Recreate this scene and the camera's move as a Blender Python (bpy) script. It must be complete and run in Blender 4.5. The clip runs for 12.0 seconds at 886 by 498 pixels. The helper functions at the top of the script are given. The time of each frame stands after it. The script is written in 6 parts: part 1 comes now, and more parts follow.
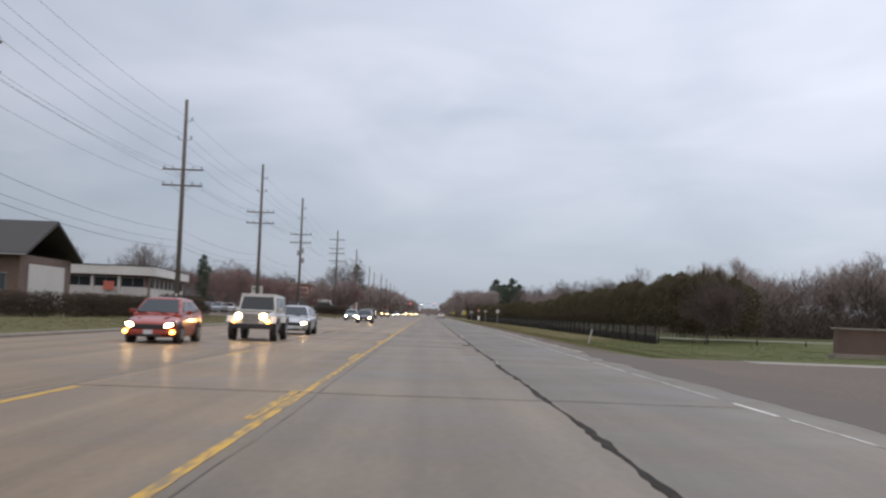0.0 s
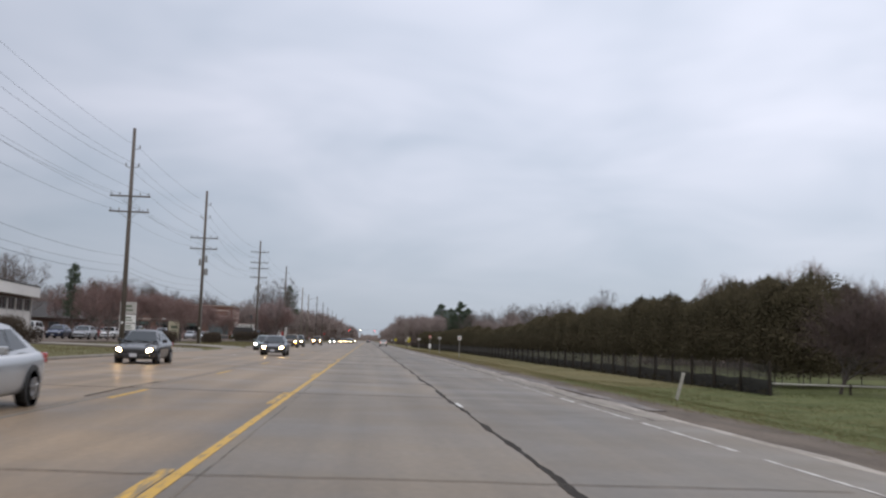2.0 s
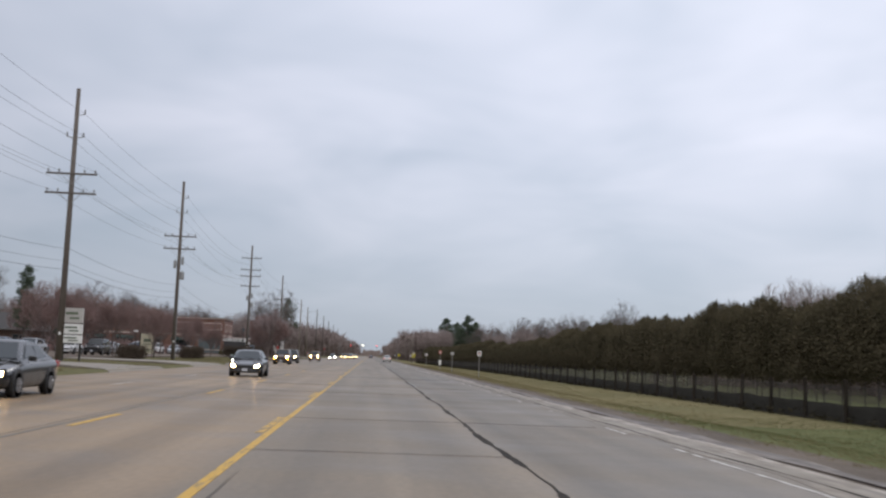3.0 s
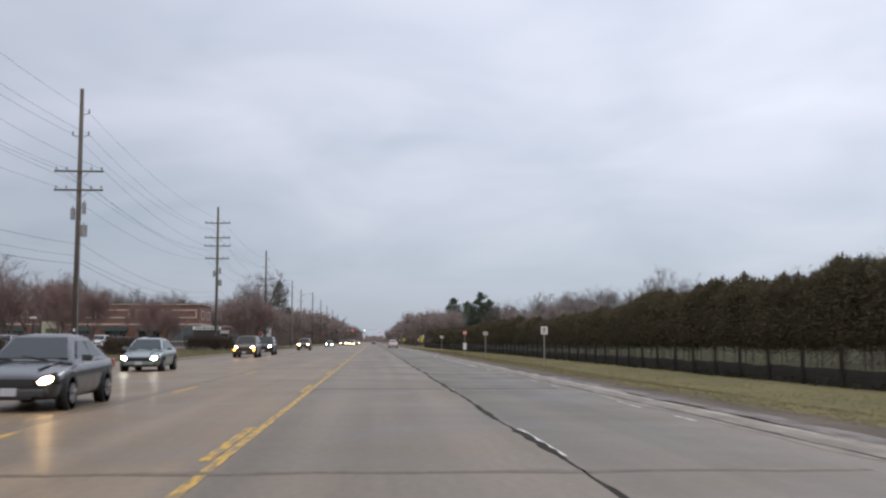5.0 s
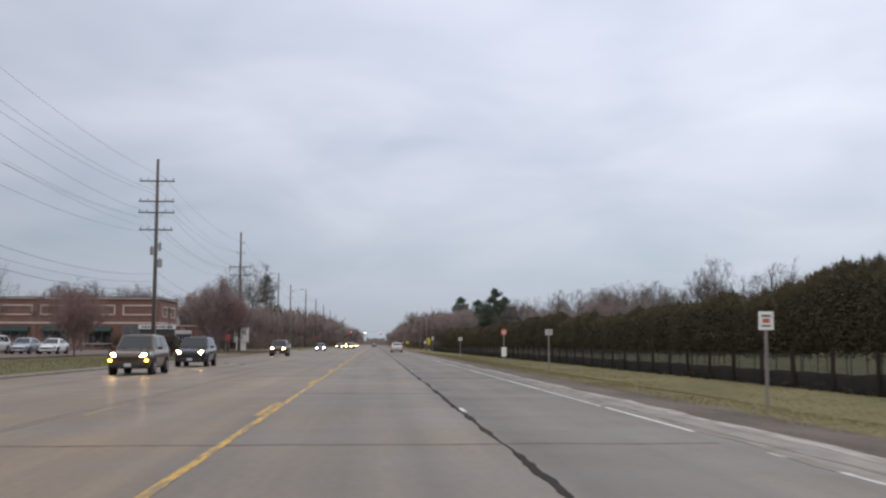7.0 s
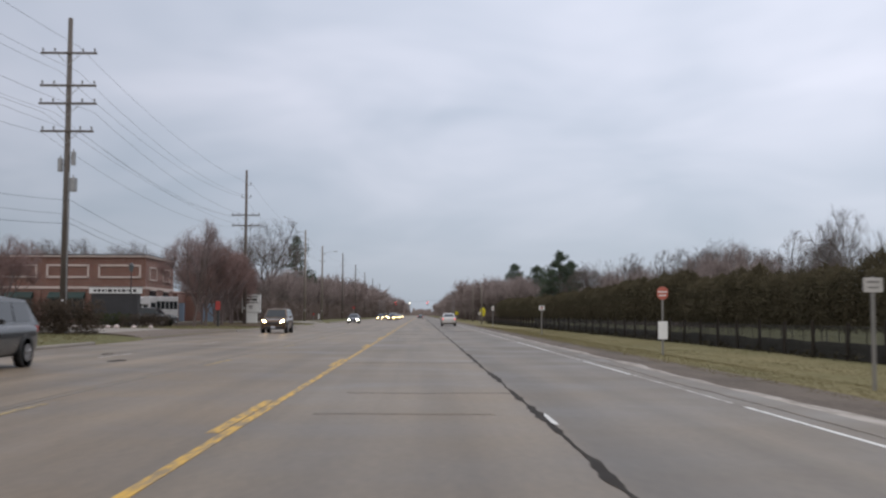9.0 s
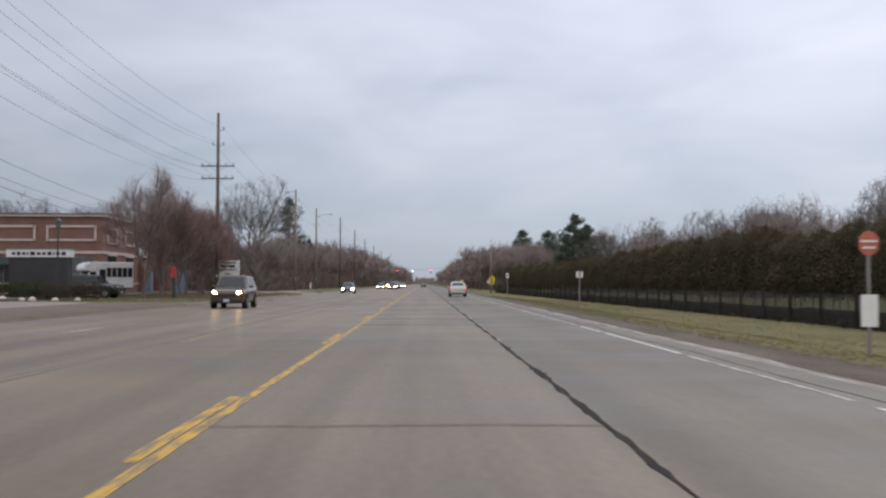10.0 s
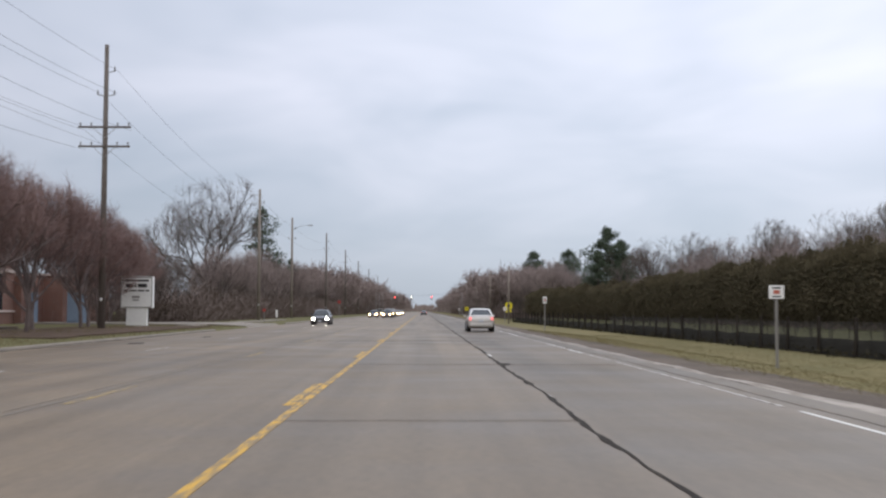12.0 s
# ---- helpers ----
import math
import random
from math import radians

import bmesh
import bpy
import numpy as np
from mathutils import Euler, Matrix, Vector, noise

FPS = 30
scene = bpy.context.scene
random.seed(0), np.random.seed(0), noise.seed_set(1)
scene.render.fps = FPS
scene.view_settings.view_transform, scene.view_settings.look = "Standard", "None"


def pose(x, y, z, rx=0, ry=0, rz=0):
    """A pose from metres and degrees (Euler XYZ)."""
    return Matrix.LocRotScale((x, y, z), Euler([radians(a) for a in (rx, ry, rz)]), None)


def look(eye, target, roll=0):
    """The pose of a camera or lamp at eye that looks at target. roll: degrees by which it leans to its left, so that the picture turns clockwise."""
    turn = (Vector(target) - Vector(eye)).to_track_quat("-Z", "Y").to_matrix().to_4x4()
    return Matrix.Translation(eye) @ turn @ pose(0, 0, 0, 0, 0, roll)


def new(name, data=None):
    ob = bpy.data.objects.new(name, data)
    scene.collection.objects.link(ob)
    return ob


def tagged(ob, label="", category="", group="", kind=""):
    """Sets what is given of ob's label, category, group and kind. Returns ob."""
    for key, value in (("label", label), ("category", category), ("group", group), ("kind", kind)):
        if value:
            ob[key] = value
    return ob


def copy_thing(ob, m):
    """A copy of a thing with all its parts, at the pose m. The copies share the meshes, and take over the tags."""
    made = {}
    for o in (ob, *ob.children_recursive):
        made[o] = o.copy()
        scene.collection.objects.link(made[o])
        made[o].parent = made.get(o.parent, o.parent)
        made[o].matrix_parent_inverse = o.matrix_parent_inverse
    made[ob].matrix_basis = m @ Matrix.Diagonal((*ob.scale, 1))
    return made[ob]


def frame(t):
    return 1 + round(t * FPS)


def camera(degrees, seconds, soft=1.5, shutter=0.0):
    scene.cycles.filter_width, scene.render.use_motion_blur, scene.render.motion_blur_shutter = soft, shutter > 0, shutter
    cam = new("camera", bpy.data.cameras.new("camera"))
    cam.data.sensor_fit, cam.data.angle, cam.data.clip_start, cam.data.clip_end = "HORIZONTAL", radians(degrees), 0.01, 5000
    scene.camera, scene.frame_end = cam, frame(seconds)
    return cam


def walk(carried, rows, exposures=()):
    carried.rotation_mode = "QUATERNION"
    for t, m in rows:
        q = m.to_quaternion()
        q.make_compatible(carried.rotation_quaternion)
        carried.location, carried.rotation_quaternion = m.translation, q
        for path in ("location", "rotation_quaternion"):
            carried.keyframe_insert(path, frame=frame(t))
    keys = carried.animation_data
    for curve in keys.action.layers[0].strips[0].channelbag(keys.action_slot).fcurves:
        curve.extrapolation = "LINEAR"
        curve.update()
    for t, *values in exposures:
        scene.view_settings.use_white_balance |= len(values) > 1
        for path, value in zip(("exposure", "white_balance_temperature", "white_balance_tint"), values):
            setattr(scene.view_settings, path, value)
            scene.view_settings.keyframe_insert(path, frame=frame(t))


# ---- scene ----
cam = camera(46.0, 12.0, soft=2.3, shutter=0.3)
PATH = [
    (0, (-0.034, 1.683, 1.336), (-0.01, 3.679, 1.46), 2.1),
    (0.5, (-0.069, 11.113, 1.37), (0.026, 13.105, 1.52), 1.9),
    (1, (-0.088, 20.511, 1.384), (0.018, 22.501, 1.544), 1.5),
    (1.5, (-0.117, 29.886, 1.414), (0.007, 31.875, 1.582), 2.5),
    (2, (-0.136, 39.291, 1.397), (0.0, 41.279, 1.576), 2.1),
    (2.5, (-0.193, 48.781, 1.426), (-0.062, 50.769, 1.597), 2.3),
    (3, (-0.227, 58.319, 1.436), (-0.097, 60.304, 1.644), 2.2),
    (5, (-0.247, 96.615, 1.343), (-0.114, 98.603, 1.519), -0.0),
    (5.5, (-0.174, 106.236, 1.32), (-0.06, 108.224, 1.507), -0.5),
    (6, (-0.082, 115.895, 1.274), (0.039, 117.883, 1.459), 0.4),
    (6.5, (0.012, 125.609, 1.328), (0.141, 127.596, 1.511), -0.0),
    (7, (0.119, 135.408, 1.387), (0.249, 137.395, 1.568), 0.1),
    (9, (0.281, 175.025, 1.377), (0.323, 177.021, 1.503), 0.2),
    (9.5, (0.223, 184.968, 1.38), (0.264, 186.964, 1.503), 0.2),
    (10, (0.142, 194.912, 1.375), (0.179, 196.91, 1.441), 0.1),
    (10.5, (0.052, 204.85, 1.382), (0.088, 206.849, 1.44), 0.1),
    (11, (-0.046, 214.777, 1.384), (-0.012, 216.774, 1.473), -0.2),
    (11.5, (-0.108, 224.678, 1.38), (-0.065, 226.675, 1.481), -0.0),
    (12, (-0.124, 234.567, 1.407), (-0.086, 236.563, 1.525), 0.1),
]
walk(cam, [(t, look(eye, target, roll)) for t, eye, target, roll in PATH],
     exposures=((0.0, -0.06), (7.0, -0.08), (9.5, -0.1), (10.5, 0.02), (12.0, 0.1)))

# ---------------------------------------------------------------- light
world = bpy.data.worlds.new("overcast_sky")
scene.world = world
world.use_nodes = True
SUN_AZ, SUN_EL = radians(28), radians(38)


def sky_nodes():
    nt = world.node_tree
    nt.nodes.clear()
    N, L = nt.nodes.new, nt.links.new
    out = N("ShaderNodeOutputWorld")
    bg = N("ShaderNodeBackground")
    sky = N("ShaderNodeTexSky")
    sky.sky_type, sky.sun_disc = "NISHITA", False
    sky.sun_elevation, sky.sun_rotation = SUN_EL, SUN_AZ
    dim = N("ShaderNodeVectorMath")
    dim.operation = "SCALE"
    dim.inputs[3].default_value = 0.09
    L(sky.outputs[0], dim.inputs[0])
    tc = N("ShaderNodeTexCoord")
    sep = N("ShaderNodeSeparateXYZ")
    L(tc.outputs["Generated"], sep.inputs[0])
    # cloud layer seen in perspective: the direction divided by its height
    h = N("ShaderNodeMath")
    h.operation = "MAXIMUM"
    h.inputs[1].default_value = 0.0
    L(sep.outputs[2], h.inputs[0])
    h2 = N("ShaderNodeMath")
    h2.operation = "ADD"
    h2.inputs[1].default_value = 0.22
    L(h.outputs[0], h2.inputs[0])
    div = N("ShaderNodeVectorMath")
    div.operation = "DIVIDE"
    comb = N("ShaderNodeCombineXYZ")
    for i in range(3):
        L(h2.outputs[0], comb.inputs[i])
    L(tc.outputs["Generated"], div.inputs[0])
    L(comb.outputs[0], div.inputs[1])
    big = N("ShaderNodeTexNoise")
    big.inputs["Scale"].default_value, big.inputs["Detail"].default_value = 1.7, 3.0
    big.inputs["Roughness"].default_value = 0.52
    big.inputs["Distortion"].default_value = 0.35
    L(div.outputs[0], big.inputs["Vector"])
    ramp = N("ShaderNodeValToRGB")
    e = ramp.color_ramp.elements
    e[0].position, e[0].color = 0.30, (0.455, 0.505, 0.605, 1)
    e[1].position, e[1].color = 0.74, (0.66, 0.68, 0.785, 1)
    L(big.outputs[0], ramp.inputs[0])
    # haze towards the horizon
    haze = N("ShaderNodeMapRange")
    haze.inputs[1].default_value, haze.inputs[2].default_value = 0.0, 0.20
    haze.inputs[3].default_value, haze.inputs[4].default_value = 0.85, 0.0
    L(sep.outputs[2], haze.inputs[0])
    mh = N("ShaderNodeMix")
    mh.data_type = "RGBA"
    mh.inputs[7].default_value = (0.328, 0.393, 0.478, 1)
    L(haze.outputs[0], mh.inputs[0])
    L(ramp.outputs[0], mh.inputs[6])
    # the brighter side, where the sun stands behind the cloud
    dot = N("ShaderNodeVectorMath")
    dot.operation = "DOT_PRODUCT"
    dot.inputs[1].default_value = (math.sin(SUN_AZ) * math.cos(SUN_EL), math.cos(SUN_AZ) * math.cos(SUN_EL), math.sin(SUN_EL))
    L(tc.outputs["Generated"], dot.inputs[0])
    gl = N("ShaderNodeMapRange")
    gl.inputs[1].default_value, gl.inputs[2].default_value = 0.55, 1.0
    gl.inputs[3].default_value, gl.inputs[4].default_value = 0.91, 1.53
    L(dot.outputs["Value"], gl.inputs[0])
    gs = N("ShaderNodeVectorMath")
    gs.operation = "SCALE"
    L(mh.outputs[2], gs.inputs[0])
    L(gl.outputs[0], gs.inputs[3])
    # an overcast dome is brighter overhead than near the horizon
    zen = N("ShaderNodeMapRange")
    zen.inputs[1].default_value, zen.inputs[2].default_value = 0.42, 1.0
    zen.inputs[3].default_value, zen.inputs[4].default_value = 1.0, 2.1
    L(sep.outputs[2], zen.inputs[0])
    zs = N("ShaderNodeVectorMath")
    zs.operation = "SCALE"
    L(gs.outputs[0], zs.inputs[0])
    L(zen.outputs[0], zs.inputs[3])
    # added: the unseen dome behind is brightened and warmed to light what faces it
    back = N("ShaderNodeMapRange")
    back.interpolation_type = "SMOOTHSTEP"
    back.inputs[1].default_value, back.inputs[2].default_value = 0.55, -0.8
    back.inputs[3].default_value, back.inputs[4].default_value = 0.0, 1.0
    L(sep.outputs[1], back.inputs[0])
    thin = N("ShaderNodeMix")
    thin.data_type = "RGBA"
    thin.inputs[6].default_value, thin.inputs[7].default_value = (1, 1, 1, 1), (1.85, 1.7, 1.5, 1)
    L(back.outputs[0], thin.inputs[0])
    bs = N("ShaderNodeVectorMath")
    bs.operation = "MULTIPLY"
    L(zs.outputs[0], bs.inputs[0])
    L(thin.outputs[2], bs.inputs[1])
    gs = bs
    mix = N("ShaderNodeMix")
    mix.data_type = "RGBA"
    mix.inputs[0].default_value = 0.93
    L(dim.outputs[0], mix.inputs[6])
    L(gs.outputs[0], mix.inputs[7])
    L(mix.outputs[2], bg.inputs[0])
    bg.inputs[1].default_value = 1.0
    L(bg.outputs[0], out.inputs[0])


sky_nodes()
sun_data = bpy.data.lights.new("sun", "SUN")
sun_data.energy, sun_data.angle, sun_data.color = 0.7, radians(25), (1.0, 0.96, 0.92)
sun = new("sun", sun_data)
sun.matrix_world = look((60, -60, 80), (60 - math.sin(SUN_AZ) * 10, -60 - math.cos(SUN_AZ) * 10, 80 - math.tan(SUN_EL) * 10))

# ---------------------------------------------------------------- materials


def material(name, color, rough=0.7, metal=0.0, spread=0.25, scale=1.0, fine=12.0, bump=0.0, second=None, coat=0.0,
             spec=0.5, per_object=0.0, per_island=0.0, stretch=(1, 1, 1)):
    """A surface with variation at two scales, in metres of the object's own space."""
    m = bpy.data.materials.new(name)
    m.use_nodes = True
    nt = m.node_tree
    N, L = nt.nodes.new, nt.links.new
    b = nt.nodes["Principled BSDF"]
    b.inputs["Metallic"].default_value = metal
    b.inputs["Specular IOR Level"].default_value = spec
    b.inputs["Coat Weight"].default_value = coat
    b.inputs["Coat Roughness"].default_value = 0.06
    tc = N("ShaderNodeTexCoord")
    mp = N("ShaderNodeMapping")
    mp.inputs["Scale"].default_value = stretch
    L(tc.outputs["Object"], mp.inputs[0])
    n1, n2 = N("ShaderNodeTexNoise"), N("ShaderNodeTexNoise")
    n1.inputs["Scale"].default_value, n1.inputs["Detail"].default_value = scale, 4
    n2.inputs["Scale"].default_value, n2.inputs["Detail"].default_value = fine, 5
    L(mp.outputs[0], n1.inputs["Vector"])
    L(mp.outputs[0], n2.inputs["Vector"])
    add = N("ShaderNodeMath")
    add.operation = "ADD"
    L(n1.outputs[0], add.inputs[0])
    L(n2.outputs[0], add.inputs[1])
    last = add.outputs[0]
    if per_object or per_island:
        src = N("ShaderNodeObjectInfo").outputs["Random"] if per_object else N("ShaderNodeNewGeometry").outputs["Random Per Island"]
        ma = N("ShaderNodeMath")
        ma.operation = "MULTIPLY_ADD"
        ma.inputs[1].default_value = per_object or per_island
        L(src, ma.inputs[0])
        L(last, ma.inputs[2])
        last = ma.outputs[0]
    extra = per_object or per_island
    mr = N("ShaderNodeMapRange")
    mr.inputs[1].default_value, mr.inputs[2].default_value = 0.65, 1.35 + extra
    L(last, mr.inputs[0])
    mx = N("ShaderNodeMix")
    mx.data_type = "RGBA"
    c2 = second or tuple(min(1, c * (1 + spread)) for c in color)
    mx.inputs[6].default_value = (*[c * (1 - spread) for c in color], 1)
    mx.inputs[7].default_value = (*c2, 1)
    L(mr.outputs[0], mx.inputs[0])
    L(mx.outputs[2], b.inputs["Base Color"])
    rr = N("ShaderNodeMapRange")
    rr.inputs[1].default_value, rr.inputs[2].default_value = 0.3, 0.7
    rr.inputs[3].default_value, rr.inputs[4].default_value = max(0.03, rough - 0.1), min(1, rough + 0.1)
    L(n1.outputs[0], rr.inputs[0])
    L(rr.outputs[0], b.inputs["Roughness"])
    if bump:
        bp = N("ShaderNodeBump")
        bp.inputs["Strength"].default_value, bp.inputs["Distance"].default_value = 0.6, bump
        L(n2.outputs[0], bp.inputs["Height"])
        L(bp.outputs[0], b.inputs["Normal"])
    return m


def leafy(m, share=0.3):
    """Thin leaves and needles: part of the light passes through them."""
    nt = m.node_tree
    N, L = nt.nodes.new, nt.links.new
    b = nt.nodes["Principled BSDF"]
    tr, mix = N("ShaderNodeBsdfTranslucent"), N("ShaderNodeMixShader")
    L(b.inputs["Base Color"].links[0].from_socket, tr.inputs[0])
    mix.inputs[0].default_value = share
    L(b.outputs[0], mix.inputs[1])
    L(tr.outputs[0], mix.inputs[2])
    L(mix.outputs[0], nt.nodes["Material Output"].inputs[0])
    return m


def glow(name, color, strength):
    m = bpy.data.materials.new(name)
    m.use_nodes = True
    b = m.node_tree.nodes["Principled BSDF"]
    b.inputs["Base Color"].default_value = (*color, 1)
    b.inputs["Emission Color"].default_value = (*color, 1)
    b.inputs["Emission Strength"].default_value = strength
    b.inputs["Roughness"].default_value = 0.2
    return m


def glass(name, color, rough=0.05):
    m = bpy.data.materials.new(name)
    m.use_nodes = True
    b = m.node_tree.nodes["Principled BSDF"]
    b.inputs["Base Color"].default_value = (*color, 1)
    b.inputs["Roughness"].default_value = rough
    b.inputs["Specular IOR Level"].default_value = 0.45
    return m


def road_material():
    """Old wet concrete: patches, oil along the lane centres, dry and damp areas, fine grit."""
    m = material("wet_concrete_road", (0.165, 0.130, 0.092), rough=0.5, spread=0.27, scale=0.35, fine=9.0, bump=0.004, spec=0.12, coat=0.05)
    nt = m.node_tree
    N, L = nt.nodes.new, nt.links.new
    b = nt.nodes["Principled BSDF"]
    b.inputs["Coat Roughness"].default_value = 0.2
    old = b.inputs["Base Color"].links[0].from_socket
    tc = N("ShaderNodeTexCoord")
    mp = N("ShaderNodeMapping")
    mp.inputs["Scale"].default_value = (1.1, 0.02, 1)
    L(tc.outputs["Object"], mp.inputs[0])
    st = N("ShaderNodeTexNoise")
    st.inputs["Scale"].default_value, st.inputs["Detail"].default_value = 1.0, 3
    L(mp.outputs[0], st.inputs["Vector"])
    mr = N("ShaderNodeMapRange")
    mr.inputs[1].default_value, mr.inputs[2].default_value = 0.35, 0.65
    mr.inputs[3].default_value, mr.inputs[4].default_value = 0.76, 1.08
    L(st.outputs[0], mr.inputs[0])
    sc = N("ShaderNodeVectorMath")
    sc.operation = "SCALE"
    L(old, sc.inputs[0])
    L(mr.outputs[0], sc.inputs[3])
    # large worn patches
    pt = N("ShaderNodeTexNoise")
    pt.inputs["Scale"].default_value, pt.inputs["Detail"].default_value = 0.09, 2
    L(tc.outputs["Object"], pt.inputs["Vector"])
    pr = N("ShaderNodeMapRange")
    pr.inputs[1].default_value, pr.inputs[2].default_value = 0.4, 0.6
    pr.inputs[3].default_value, pr.inputs[4].default_value = 0.9, 1.08
    L(pt.outputs[0], pr.inputs[0])
    sc2 = N("ShaderNodeVectorMath")
    sc2.operation = "SCALE"
    L(sc.outputs[0], sc2.inputs[0])
    L(pr.outputs[0], sc2.inputs[3])
    # the far lanes are browner and paler, a tint that fades out along the road
    sx = N("ShaderNodeSeparateXYZ")
    L(tc.outputs["Object"], sx.inputs[0])
    lx = N("ShaderNodeMapRange")
    lx.inputs[1].default_value, lx.inputs[2].default_value = -2.0, -2.4
    L(sx.outputs[0], lx.inputs[0])
    mz = N("ShaderNodeMix")
    mz.data_type, mz.blend_type = "RGBA", "MULTIPLY"
    mz.inputs[7].default_value = (1.3, 1.2, 1.08, 1)
    ly = N("ShaderNodeMapRange")
    ly.inputs[1].default_value, ly.inputs[2].default_value = 130.0, 210.0
    ly.inputs[3].default_value, ly.inputs[4].default_value = 1.0, 0.15
    L(sx.outputs[1], ly.inputs[0])
    lm = N("ShaderNodeMath")
    lm.operation = "MULTIPLY"
    L(lx.outputs[0], lm.inputs[0])
    L(ly.outputs[0], lm.inputs[1])
    L(lm.outputs[0], mz.inputs[0])
    L(sc2.outputs[0], mz.inputs[6])
    # the kerb-side lane beyond the joint is darker
    rx = N("ShaderNodeMapRange")
    rx.inputs[1].default_value, rx.inputs[2].default_value = 1.85, 2.1
    L(sx.outputs[0], rx.inputs[0])
    my = N("ShaderNodeMix")
    my.data_type, my.blend_type = "RGBA", "MULTIPLY"
    my.inputs[7].default_value = (0.74, 0.75, 0.77, 1)
    L(rx.outputs[0], my.inputs[0])
    L(mz.outputs[2], my.inputs[6])
    L(my.outputs[2], b.inputs["Base Color"])
    return m


def worn_paint(name, color, under, keep=0.55, scale=3.0, rough=0.6, spec=0.15):
    """Road paint rubbed through to the concrete in patches."""
    m = material(name, color, rough=rough, spread=0.18, scale=1.5, fine=25, spec=spec)
    nt = m.node_tree
    N, L = nt.nodes.new, nt.links.new
    b = nt.nodes["Principled BSDF"]
    old = b.inputs["Base Color"].links[0].from_socket
    tc = N("ShaderNodeTexCoord")
    mp = N("ShaderNodeMapping")
    mp.inputs["Scale"].default_value = (3.0, 0.5, 1)
    L(tc.outputs["Object"], mp.inputs[0])
    n = N("ShaderNodeTexNoise")
    n.inputs["Scale"].default_value, n.inputs["Detail"].default_value = scale, 6
    n.inputs["Roughness"].default_value = 0.7
    L(mp.outputs[0], n.inputs["Vector"])
    mr = N("ShaderNodeMapRange")
    mr.inputs[1].default_value, mr.inputs[2].default_value = keep - 0.06, keep + 0.06
    L(n.outputs[0], mr.inputs[0])
    mx = N("ShaderNodeMix")
    mx.data_type = "RGBA"
    L(mr.outputs[0], mx.inputs[0])
    L(old, mx.inputs[6])
    mx.inputs[7].default_value = (*under, 1)
    L(mx.outputs[2], b.inputs["Base Color"])
    return m


def brick_material(name, a, c, mortar, sx=1.0):
    m = bpy.data.materials.new(name)
    m.use_nodes = True
    nt = m.node_tree
    N, L = nt.nodes.new, nt.links.new
    b = nt.nodes["Principled BSDF"]
    tc = N("ShaderNodeTexCoord")
    sep, com, ad = N("ShaderNodeSeparateXYZ"), N("ShaderNodeCombineXYZ"), N("ShaderNodeMath")
    L(tc.outputs["Object"], sep.inputs[0])
    L(sep.outputs[0], ad.inputs[0])
    L(sep.outputs[1], ad.inputs[1])
    L(ad.outputs[0], com.inputs[0])
    L(sep.outputs[2], com.inputs[1])
    br = N("ShaderNodeTexBrick")
    br.inputs["Color1"].default_value, br.inputs["Color2"].default_value = (*a, 1), (*c, 1)
    br.inputs["Mortar"].default_value = (*mortar, 1)
    br.inputs["Scale"].default_value = 1.0
    br.inputs["Brick Width"].default_value, br.inputs["Row Height"].default_value = 0.21, 0.075
    br.inputs["Mortar Size"].default_value = 0.008
    L(com.outputs[0], br.inputs["Vector"])
    n = N("ShaderNodeTexNoise")
    n.inputs["Scale"].default_value, n.inputs["Detail"].default_value = 0.7, 4
    L(tc.outputs["Object"], n.inputs["Vector"])
    mr = N("ShaderNodeMapRange")
    mr.inputs[3].default_value, mr.inputs[4].default_value = 0.7, 1.3
    L(n.outputs[0], mr.inputs[0])
    sc = N("ShaderNodeVectorMath")
    sc.operation = "SCALE"
    L(br.outputs[0], sc.inputs[0])
    L(mr.outputs[0], sc.inputs[3])
    L(sc.outputs[0], b.inputs["Base Color"])
    b.inputs["Roughness"].default_value = 0.85
    return m


